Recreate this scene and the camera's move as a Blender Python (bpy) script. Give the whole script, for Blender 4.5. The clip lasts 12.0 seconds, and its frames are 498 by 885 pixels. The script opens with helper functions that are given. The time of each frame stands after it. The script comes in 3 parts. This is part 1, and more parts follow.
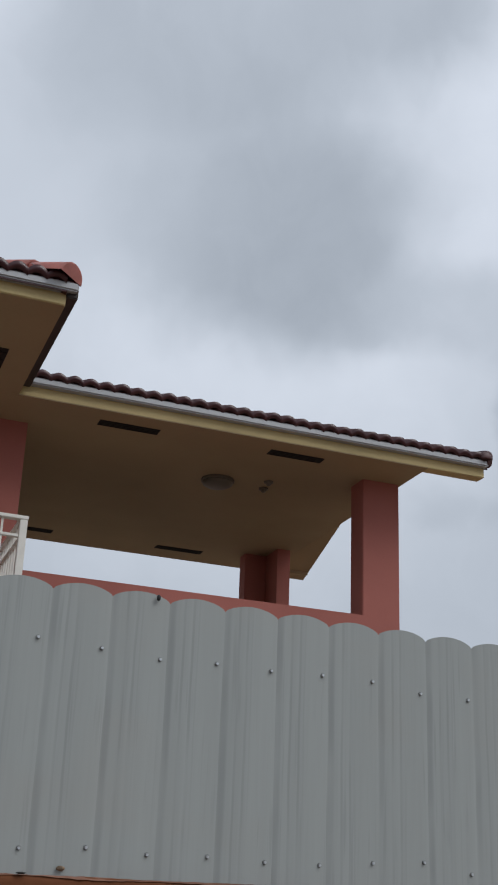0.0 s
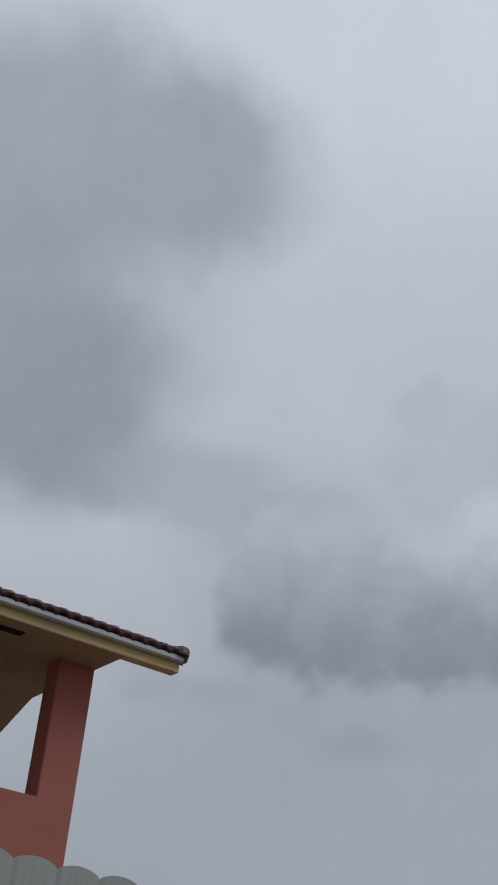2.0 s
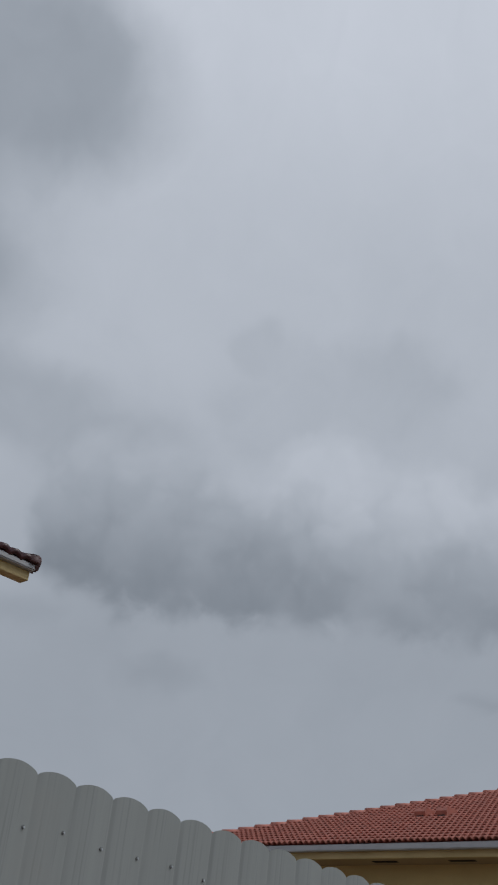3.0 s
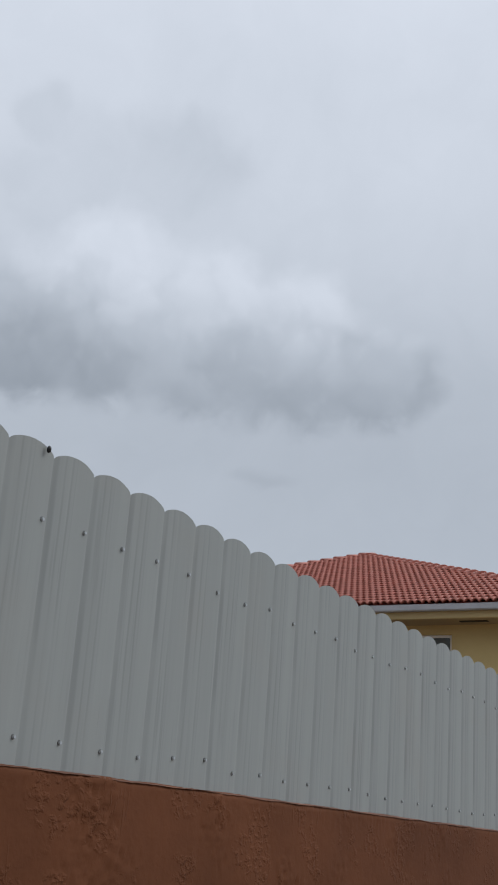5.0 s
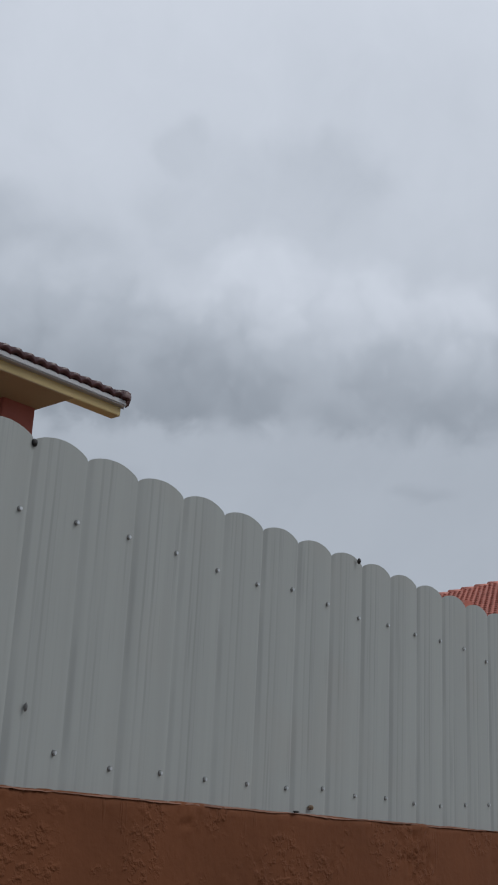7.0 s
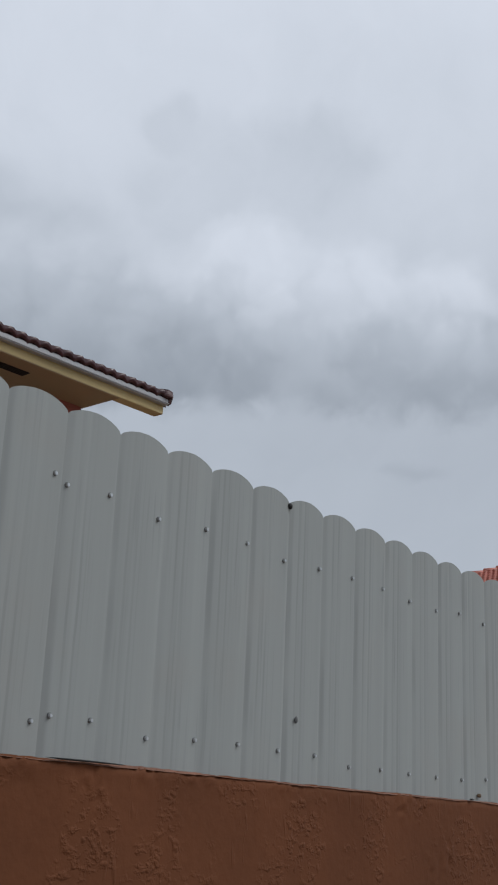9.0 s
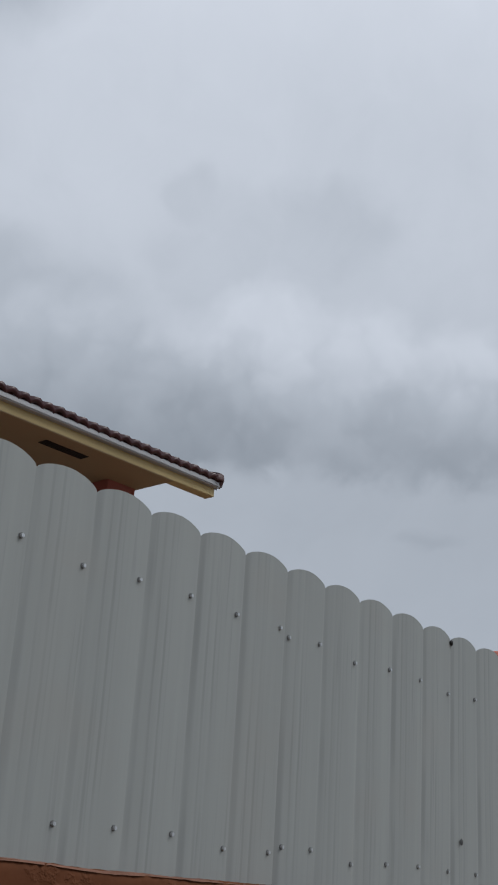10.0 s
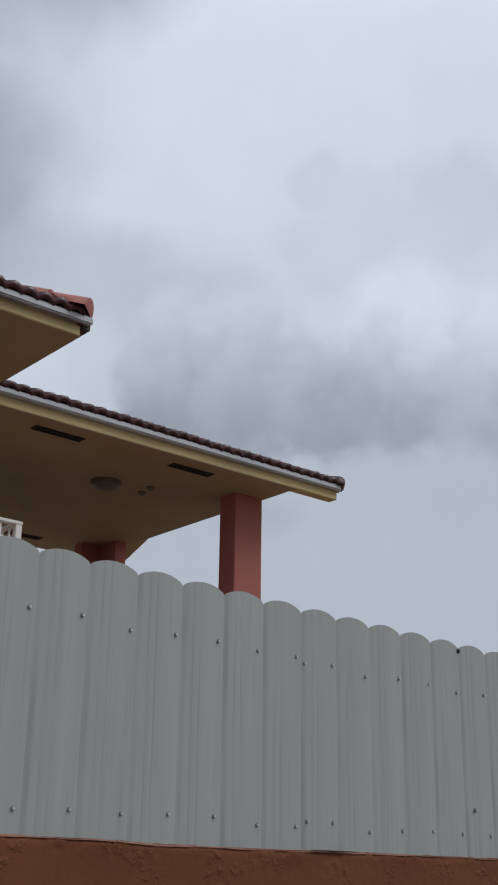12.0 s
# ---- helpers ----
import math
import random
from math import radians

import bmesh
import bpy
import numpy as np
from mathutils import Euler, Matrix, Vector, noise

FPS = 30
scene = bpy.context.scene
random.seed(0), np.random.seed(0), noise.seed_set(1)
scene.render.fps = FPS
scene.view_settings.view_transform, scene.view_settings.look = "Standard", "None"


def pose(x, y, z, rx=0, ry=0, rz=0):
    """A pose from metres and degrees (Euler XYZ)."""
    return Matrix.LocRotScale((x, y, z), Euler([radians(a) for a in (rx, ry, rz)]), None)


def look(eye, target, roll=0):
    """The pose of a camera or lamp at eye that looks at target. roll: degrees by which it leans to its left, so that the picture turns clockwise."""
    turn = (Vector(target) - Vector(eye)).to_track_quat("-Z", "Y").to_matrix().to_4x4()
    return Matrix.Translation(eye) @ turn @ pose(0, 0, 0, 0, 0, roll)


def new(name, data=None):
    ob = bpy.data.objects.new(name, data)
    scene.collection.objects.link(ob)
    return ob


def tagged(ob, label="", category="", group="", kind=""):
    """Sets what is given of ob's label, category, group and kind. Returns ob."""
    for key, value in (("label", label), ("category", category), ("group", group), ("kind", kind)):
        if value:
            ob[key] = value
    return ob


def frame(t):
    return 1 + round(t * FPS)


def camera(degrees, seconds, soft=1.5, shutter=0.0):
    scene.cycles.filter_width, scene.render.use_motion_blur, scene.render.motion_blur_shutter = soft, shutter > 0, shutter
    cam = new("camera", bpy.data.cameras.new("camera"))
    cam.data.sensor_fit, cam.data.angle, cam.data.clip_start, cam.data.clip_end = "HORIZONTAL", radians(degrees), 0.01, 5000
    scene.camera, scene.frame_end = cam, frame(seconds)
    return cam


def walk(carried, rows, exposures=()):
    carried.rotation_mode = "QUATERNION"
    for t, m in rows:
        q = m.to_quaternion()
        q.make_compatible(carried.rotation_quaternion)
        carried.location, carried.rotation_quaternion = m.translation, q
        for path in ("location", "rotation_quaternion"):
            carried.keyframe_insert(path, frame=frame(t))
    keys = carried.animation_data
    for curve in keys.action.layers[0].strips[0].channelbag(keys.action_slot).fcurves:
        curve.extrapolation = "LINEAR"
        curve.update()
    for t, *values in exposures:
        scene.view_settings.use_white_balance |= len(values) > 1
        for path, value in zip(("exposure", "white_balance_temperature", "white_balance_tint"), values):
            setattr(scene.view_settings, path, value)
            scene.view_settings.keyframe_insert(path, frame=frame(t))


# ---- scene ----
# ======== camera ========
cam = camera(23.5, 12.0, soft=2.0)
PATH = [  # seconds, x, y, z, heading, tilt, lean
    (0.0, 0.195, -3.256, 1.625, 24.83, 21.67, 2.31),
    (0.5, 0.141, -3.464, 1.594, 28.68, 19.80, 4.83),
    (1.0, 0.210, -3.763, 1.581, 29.47, 21.82, 6.47),
    (1.5, 0.192, -3.856, 1.653, 31.90, 26.78, 7.57),
    (2.0, 0.060, -3.736, 1.720, 38.36, 30.31, 5.83),
    (2.5, -0.070, -3.509, 1.714, 43.46, 30.44, 7.58),
    (3.0, -0.095, -3.119, 1.674, 48.06, 27.90, 7.18),
    (3.5, -0.294, -2.628, 1.646, 52.36, 24.48, 7.50),
    (3.6, -0.336, -2.533, 1.641, 53.16, 24.02, 7.30),
    (5.5, -1.042, -1.886, 1.575, 60.75, 17.43, 4.14),
    (6.0, -1.245, -1.940, 1.603, 57.99, 17.86, 4.09),
    (6.5, -1.549, -1.905, 1.607, 55.14, 18.92, 3.39),
    (7.0, -1.752, -1.997, 1.601, 52.36, 18.87, 2.95),
    (7.5, -1.941, -2.045, 1.585, 50.57, 18.31, 2.00),
    (7.6, -1.973, -2.029, 1.583, 50.40, 18.40, 1.64),
    (9.3, -2.887, -1.835, 1.588, 53.20, 17.92, 2.88),
    (9.5, -3.017, -1.786, 1.612, 53.33, 18.34, 2.79),
    (10.0, -3.342, -1.774, 1.668, 51.98, 20.98, 3.72),
    (10.5, -3.426, -2.003, 1.629, 49.58, 21.74, 3.33),
    (11.0, -3.589, -2.327, 1.640, 49.66, 21.23, 1.15),
    (11.5, -3.808, -2.550, 1.614, 49.16, 20.07, 0.14),
    (12.0, -3.836, -2.753, 1.615, 44.46, 20.12, 0.88),
]
walk(cam, [(t, pose(x, y, z, 90 + tilt, 0, -head) @ pose(0, 0, 0, 0, 0, lean)) for t, x, y, z, head, tilt, lean in PATH],
     exposures=[(0.0, 0.16), (0.5, 0.24), (1.0, 0.07), (1.5, -0.13), (2.0, -0.34), (2.5, -0.54), (3.0, -0.41), (3.6, -0.04), (5.5, 0.10), (6.2, -0.02), (7.0, -0.05), (7.5, 0.03), (9.5, 0.06), (10.0, -0.08), (10.6, 0.02), (12.0, 0.1)])

# ======== sky and light ========
SUN_DIR = Vector((0.40, -0.55, 0.74)).normalized()
world = bpy.data.worlds.new("overcast_sky")
scene.world = world
world.use_nodes = True
wt = world.node_tree
wt.nodes.clear()


def wnode(kind, **kw):
    n = wt.nodes.new(kind)
    for k, v in kw.items():
        n.inputs[k].default_value = v
    return n


def wmath(op, a, b=None, clamp=False):
    n = wt.nodes.new("ShaderNodeMath")
    n.operation, n.use_clamp = op, clamp
    for i, v in enumerate((a, b)):
        if v is None:
            continue
        if isinstance(v, (int, float)):
            n.inputs[i].default_value = v
        else:
            wt.links.new(v, n.inputs[i])
    return n.outputs[0]


def sky_noise(vec, scale, detail, rough, distort=0.0):
    n = wnode("ShaderNodeTexNoise", Scale=scale, Detail=detail, Roughness=rough, Distortion=distort)
    wt.links.new(vec, n.inputs["Vector"])
    return n


# directions as bearing and height in degrees, so that cloud shapes can be laid out flat
tc = wt.nodes.new("ShaderNodeTexCoord")
sep = wt.nodes.new("ShaderNodeSeparateXYZ")
wt.links.new(tc.outputs["Generated"], sep.inputs[0])
height = wmath("MULTIPLY", wmath("ARCSINE", sep.outputs["Z"]), 180 / math.pi)
bearing = wmath("MULTIPLY", wmath("ARCTAN2", sep.outputs["X"], sep.outputs["Y"]), 180 / math.pi)
flat_sky = wt.nodes.new("ShaderNodeCombineXYZ")
wt.links.new(bearing, flat_sky.inputs["X"])
wt.links.new(height, flat_sky.inputs["Y"])


def vmath(op, a, b):
    n = wt.nodes.new("ShaderNodeVectorMath")
    n.operation = op
    wt.links.new(a, n.inputs[0])
    if isinstance(b, tuple):
        n.inputs[1].default_value = b
    elif isinstance(b, float):
        n.inputs["Scale"].default_value = b
    else:
        wt.links.new(b, n.inputs[1])
    return n.outputs[0]


def span(v, lo, hi, a=0.0, b=1.0):
    r = wt.nodes.new("ShaderNodeMapRange")
    r.interpolation_type = "SMOOTHSTEP"
    wt.links.new(v, r.inputs["Value"])
    for key, value in (("From Min", lo), ("From Max", hi), ("To Min", a), ("To Max", b)):
        r.inputs[key].default_value = value
    return r.outputs[0]


def swirl(where, scale, detail, amount):
    n = sky_noise(where, scale, detail, 0.55)
    return vmath("SCALE", vmath("SUBTRACT", n.outputs["Color"], (0.5, 0.5, 0.5)), amount)


soft_warp = vmath("ADD", flat_sky.outputs[0], swirl(flat_sky.outputs[0], 0.11, 4.0, 5.5))
curl_warp = vmath("ADD", vmath("ADD", flat_sky.outputs[0], swirl(flat_sky.outputs[0], 0.22, 2.0, 2.6)), swirl(flat_sky.outputs[0], 0.60, 2.0, 1.3))


def mass(where, lobes, soft):
    """How far a direction lies inside a union of soft ellipses: bearing, height, half width, half height."""
    near = None
    for az, el, ra, re in lobes:
        v = vmath("MULTIPLY", vmath("SUBTRACT", where, (az, el, 0.0)), (1 / ra, 1 / re, 0.0))
        n = wt.nodes.new("ShaderNodeVectorMath")
        n.operation = "LENGTH"
        wt.links.new(v, n.inputs[0])
        d = n.outputs["Value"]
        if near is None:
            near = d
        else:
            m = wt.nodes.new("ShaderNodeMath")
            m.operation = "SMOOTH_MIN"
            wt.links.new(near, m.inputs[0])
            wt.links.new(d, m.inputs[1])
            m.inputs[2].default_value = 0.18
            near = m.outputs[0]
    return span(near, 1 - soft, 1 + soft, 1.0, 0.0)


def lay(under, over, cover):
    """One layer of cloud over another."""
    m = wt.nodes.new("ShaderNodeMix")
    for i, v in ((0, cover), (2, under), (3, over)):
        if isinstance(v, (int, float)):
            m.inputs[i].default_value = v
        else:
            wt.links.new(v, m.inputs[i])
    return m.outputs[0]


broad = sky_noise(flat_sky.outputs[0], 0.07, 5.0, 0.55, 0.4).outputs["Fac"]
fine = sky_noise(soft_warp, 0.30, 5.0, 0.55, 0.6).outputs["Fac"]
mottle = wmath("ADD", wmath("MULTIPLY", wmath("SUBTRACT", broad, 0.5), 0.24), wmath("MULTIPLY", wmath("SUBTRACT", fine, 0.5), 0.14))
# the high cover brightens with height
level = wmath("ADD", wmath("ADD", span(height, 17.0, 33.0, 0.47, 0.73), span(height, 33.0, 50.0, 0.0, 0.22)), wmath("MULTIPLY", mottle, 0.55))
level = wmath("ADD", level, wmath("MULTIPLY", mass(soft_warp, [(24, 21, 12, 7)], 0.6), 0.13))
# a dark rain cloud high over the house, with a tail that leads to the bank
rain = mass(soft_warp, [(23.0, 41.5, 12.0, 6.8), (31.5, 42.8, 7.6, 4.6), (25.5, 32.5, 8.0, 6.0), (29.0, 29.6, 4.8, 3.0)], 0.5)
level = lay(level, wmath("ADD", wmath("MULTIPLY", mottle, 0.9), span(height, 27.0, 44.0, 0.19, 0.33)), wmath("MULTIPLY", rain, 0.80))
level = lay(level, 0.46, wmath("MULTIPLY", mass(soft_warp, [(13.0, 34.0, 8.0, 6.0)], 0.6), 0.45))
tail = mass(soft_warp, [(35.5, 28.0, 5.0, 1.8), (40.5, 26.6, 4.0, 1.9)], 0.55)
level = lay(level, wmath("ADD", mottle, 0.44), wmath("MULTIPLY", tail, 0.55))
# a thin veil with a hooked end above the bank
veil = mass(curl_warp, [(52.6, 30.6, 5.6, 2.7), (48.0, 32.1, 1.7, 1.5), (56.2, 31.2, 3.0, 2.4), (49.0, 29.2, 3.2, 2.0)], 0.42)
level = lay(level, wmath("ADD", wmath("MULTIPLY", mottle, 0.8), 0.63), wmath("MULTIPLY", veil, 0.85))
# the bank of cumulus: lit heads, dark and ragged base
bank = mass(curl_warp, [(40.6, 23.4, 3.0, 4.0), (43.6, 22.9, 4.0, 4.7), (48.0, 22.8, 4.0, 3.9), (52.8, 24.0, 3.8, 4.7), (57.6, 23.2, 3.8, 4.4), (62.5, 22.4, 4.2, 3.9), (66.4, 21.6, 3.6, 2.7)], 0.22)
ragged = wmath("ADD", height, wmath("MULTIPLY", wmath("SUBTRACT", sky_noise(flat_sky.outputs[0], 0.55, 3.0, 0.5, 0.3).outputs["Fac"], 0.5), 3.6))
bank = wmath("MULTIPLY", bank, span(ragged, 18.3, 20.3))
puff = wt.nodes.new("ShaderNodeTexVoronoi")
puff.feature, puff.normalize = "SMOOTH_F1", True
for key, value in (("Scale", 0.42), ("Detail", 1.4), ("Roughness", 0.45), ("Lacunarity", 2.3), ("Smoothness", 0.9)):
    puff.inputs[key].default_value = value
wt.links.new(curl_warp, puff.inputs["Vector"])
heads = span(puff.outputs["Distance"], 0.10, 0.62, 0.10, -0.13)
lean_z = wmath("SUBTRACT", height, wmath("MULTIPLY", heads, -7.0))
body = wmath("ADD", span(lean_z, 19.6, 27.4, 0.26, 0.74), wmath("ADD", wmath("MULTIPLY", heads, 0.42), wmath("MULTIPLY", mottle, 0.6)))
body = wmath("SUBTRACT", body, wmath("MULTIPLY", mass(curl_warp, [(44.0, 24.2, 4.0, 4.6), (40.4, 24.0, 3.6, 5.4), (49.0, 21.4, 4.4, 2.8)], 0.75), 0.15))
level = lay(level, body, wmath("MULTIPLY", bank, 0.95))
# small dark wisps below the bank
wisps = mass(curl_warp, [(45.3, 16.3, 1.7, 0.8), (34.8, 18.6, 1.6, 0.9), (38.0, 18.2, 2.0, 0.9), (61.0, 16.6, 1.2, 0.4)], 0.8)
level = wmath("SUBTRACT", level, wmath("MULTIPLY", wisps, 0.075), True)
ramp = wt.nodes.new("ShaderNodeValToRGB")
els = ramp.color_ramp.elements
els[0].position, els[0].color = 0.0, (0.202, 0.235, 0.281, 1)
els[1].position, els[1].color = 1.0, (0.752, 0.805, 0.905, 1)
mid = els.new(0.5)
mid.color = (0.428, 0.475, 0.545, 1)
wt.links.new(level, ramp.inputs["Fac"])
bg = wnode("ShaderNodeBackground", Strength=1.0)
wt.links.new(ramp.outputs["Color"], bg.inputs["Color"])
wout = wt.nodes.new("ShaderNodeOutputWorld")
wt.links.new(bg.outputs[0], wout.inputs["Surface"])

sun_data = bpy.data.lights.new("sun", "SUN")
sun_data.energy, sun_data.angle, sun_data.color = 1.1, radians(30), (1.0, 0.985, 0.965)
sun = new("sun", sun_data)
sun.matrix_world = look(SUN_DIR * 40, (0, 0, 0))
tagged(sun, kind="structure")

# ======== materials ========


def material(name, colour, rough=0.7, metal=0.0, vary=0.12, scale=3.0, grain=40.0, bump=0.1, stretch=(1, 1, 1), per_piece=0.0, tint=None, spec=0.4):
    """A surface with broad stains and fine grain in object coordinates; tint: a second colour that the stains lead to."""
    m = bpy.data.materials.new(name)
    m.use_nodes = True
    t = m.node_tree
    b = t.nodes["Principled BSDF"]
    b.inputs["Roughness"].default_value, b.inputs["Metallic"].default_value = rough, metal
    b.inputs["Specular IOR Level"].default_value = spec
    co = t.nodes.new("ShaderNodeTexCoord")
    mp = t.nodes.new("ShaderNodeMapping")
    mp.inputs["Scale"].default_value = stretch
    t.links.new(co.outputs["Object"], mp.inputs["Vector"])
    n1 = t.nodes.new("ShaderNodeTexNoise")
    n1.inputs["Scale"].default_value, n1.inputs["Detail"].default_value = scale, 5
    n2 = t.nodes.new("ShaderNodeTexNoise")
    n2.inputs["Scale"].default_value, n2.inputs["Detail"].default_value = grain, 4
    for n in (n1, n2):
        t.links.new(mp.outputs[0], n.inputs["Vector"])
    mix = t.nodes.new("ShaderNodeMix")
    mix.data_type = "RGBA"
    dark = tint or tuple(c * (1 - 2 * vary) for c in colour)
    mix.inputs["A"].default_value, mix.inputs["B"].default_value = (*dark, 1), (*[min(1, c * (1 + vary)) for c in colour], 1)
    rng = t.nodes.new("ShaderNodeMapRange")
    rng.inputs["From Min"].default_value, rng.inputs["From Max"].default_value = 0.3, 0.7
    t.links.new(n1.outputs["Fac"], rng.inputs["Value"])
    t.links.new(rng.outputs[0], mix.inputs["Factor"])
    hsv = t.nodes.new("ShaderNodeHueSaturation")
    t.links.new(mix.outputs["Result"], hsv.inputs["Color"])
    val = t.nodes.new("ShaderNodeMapRange")
    val.inputs["To Min"].default_value, val.inputs["To Max"].default_value = 1 - vary, 1 + vary
    t.links.new(n2.outputs["Fac"], val.inputs["Value"])
    out = val.outputs[0]
    if per_piece:
        oi = t.nodes.new("ShaderNodeObjectInfo")
        geo = t.nodes.new("ShaderNodeNewGeometry")
        add = t.nodes.new("ShaderNodeMath")
        t.links.new(oi.outputs["Random"], add.inputs[0])
        t.links.new(geo.outputs["Random Per Island"], add.inputs[1])
        fr = t.nodes.new("ShaderNodeMath")
        fr.operation = "FRACT"
        t.links.new(add.outputs[0], fr.inputs[0])
        mr = t.nodes.new("ShaderNodeMapRange")
        mr.inputs["To Min"].default_value, mr.inputs["To Max"].default_value = 1 - per_piece, 1 + per_piece
        t.links.new(fr.outputs[0], mr.inputs["Value"])
        mu = t.nodes.new("ShaderNodeMath")
        mu.operation = "MULTIPLY"
        t.links.new(out, mu.inputs[0])
        t.links.new(mr.outputs[0], mu.inputs[1])
        out = mu.outputs[0]
    t.links.new(out, hsv.inputs["Value"])
    t.links.new(hsv.outputs["Color"], b.inputs["Base Color"])
    if bump:
        bp = t.nodes.new("ShaderNodeBump")
        bp.inputs["Strength"].default_value, bp.inputs["Distance"].default_value = bump, 0.01
        t.links.new(n2.outputs["Fac"], bp.inputs["Height"])
        t.links.new(bp.outputs[0], b.inputs["Normal"])
    return m


SHEET = material("grey_painted_steel", (0.308, 0.330, 0.322), 0.55, 0.0, 0.03, 1.6, 14.0, 0.02, stretch=(9, 9, 0.35), spec=0.25)


def add_streaks(m, pitch, phase):
    """Darker bands along the valleys and grooves of the sheet, with fine dirt runs."""
    t = m.node_tree
    b = t.nodes["Principled BSDF"]
    src = b.inputs["Base Color"].links[0].from_socket

    def calc(op, a, c):
        n = t.nodes.new("ShaderNodeMath")
        n.operation = op
        for i, v in enumerate((a, c)):
            if isinstance(v, (int, float)):
                n.inputs[i].default_value = v
            else:
                t.links.new(v, n.inputs[i])
        return n.outputs[0]

    co = t.nodes.new("ShaderNodeTexCoord")
    mp = t.nodes.new("ShaderNodeMapping")
    mp.inputs["Scale"].default_value = (14.0, 0.0, 2.6)
    t.links.new(co.outputs["Object"], mp.inputs["Vector"])
    nz = t.nodes.new("ShaderNodeTexNoise")
    nz.inputs["Scale"].default_value, nz.inputs["Detail"].default_value = 1.0, 3
    t.links.new(mp.outputs[0], nz.inputs["Vector"])
    sx = t.nodes.new("ShaderNodeSeparateXYZ")
    t.links.new(co.outputs["Object"], sx.inputs[0])
    rib_no = calc("SUBTRACT", calc("DIVIDE", sx.outputs["X"], pitch), phase)
    s = calc("FRACT", calc("ADD", rib_no, calc("MULTIPLY", calc("SUBTRACT", nz.outputs["Fac"], 0.5), 0.08)), 0)
    # each rib is darkened to its own degree and carries its own fine runs
    own = t.nodes.new("ShaderNodeTexWhiteNoise")
    own.noise_dimensions = "1D"
    t.links.new(calc("FLOOR", rib_no, 0), own.inputs["W"])
    bands = None
    for c, w, k in ((0.05, 0.095, 0.85), (0.27, 0.032, 0.6), (0.43, 0.032, 0.65), (0.52, 0.02, 0.3)):
        r = t.nodes.new("ShaderNodeMapRange")
        r.interpolation_type = "SMOOTHSTEP"
        t.links.new(calc("ABSOLUTE", calc("SUBTRACT", s, c), 0), r.inputs["Value"])
        r.inputs["From Min"].default_value, r.inputs["From Max"].default_value = w * 0.3, w
        r.inputs["To Min"].default_value, r.inputs["To Max"].default_value = k, 0.0
        bands = r.outputs[0] if bands is None else calc("MAXIMUM", bands, r.outputs[0])

    def runs(across, down, seed, lo, hi):
        mm = t.nodes.new("ShaderNodeMapping")
        mm.inputs["Scale"].default_value = (across, 0.0, down)
        mm.inputs["Location"].default_value = (seed, seed, seed)
        t.links.new(co.outputs["Object"], mm.inputs["Vector"])
        q = t.nodes.new("ShaderNodeTexNoise")
        q.inputs["Scale"].default_value, q.inputs["Detail"].default_value = 1.0, 2
        t.links.new(mm.outputs[0], q.inputs["Vector"])
        r = t.nodes.new("ShaderNodeMapRange")
        r.interpolation_type = "SMOOTHSTEP"
        t.links.new(q.outputs["Fac"], r.inputs["Value"])
        r.inputs["From Min"].default_value, r.inputs["From Max"].default_value = lo, hi
        return r.outputs[0]

    fade = runs(13.0, 2.4, 3.0, 0.34, 0.64)
    grooves = calc("MULTIPLY", bands, calc("ADD", calc("MULTIPLY", fade, 0.30), calc("MULTIPLY", own.outputs["Value"], 0.09)))
    drips = calc("MULTIPLY", runs(70.0, 2.0, 11.0, 0.54, 0.70), calc("MULTIPLY", runs(6.0, 3.0, 19.0, 0.42, 0.62), 0.19))
    amount = calc("MAXIMUM", grooves, drips)
    mx = t.nodes.new("ShaderNodeMix")
    mx.data_type = "RGBA"
    t.links.new(amount, mx.inputs["Factor"])
    t.links.new(src, mx.inputs["A"])
    mx.inputs["B"].default_value = (0.125, 0.135, 0.14, 1)
    # a pale brown film of splashed soil low on the sheet, in patches
    film = calc("MULTIPLY", runs(2.6, 3.4, 31.0, 0.50, 0.72), 0.08)
    fm = t.nodes.new("ShaderNodeMix")
    fm.data_type = "RGBA"
    t.links.new(film, fm.inputs["Factor"])
    t.links.new(mx.outputs["Result"], fm.inputs["A"])
    fm.inputs["B"].default_value = (0.33, 0.27, 0.22, 1)
    t.links.new(fm.outputs["Result"], b.inputs["Base Color"])


add_streaks(SHEET, 0.18, 0.14)
STEEL = material("zinc_screw", (0.55, 0.56, 0.57), 0.3, 0.9, 0.1, 40, 300, 0.0)
WASHER = material("grey_rubber_washer", (0.17, 0.17, 0.17), 0.7, 0.0, 0.2, 60, 300, 0.1)
# black of the sealant plugs, and of the shade painted under the sheets
SEAL_AND_GAP = material("black_sealant_and_gap_shade", (0.012, 0.012, 0.012), 0.6, 0.0, 0.2, 60, 300, 0.1)
RUST = material("tan_stain", (0.20, 0.14, 0.09), 0.9, 0.0, 0.3, 60, 300, 0.2)
RENDER_BROWN = material("brown_painted_render", (0.142, 0.052, 0.023), 0.8, 0.0, 0.10, 2.2, 45.0, 0.18, spec=0.15)


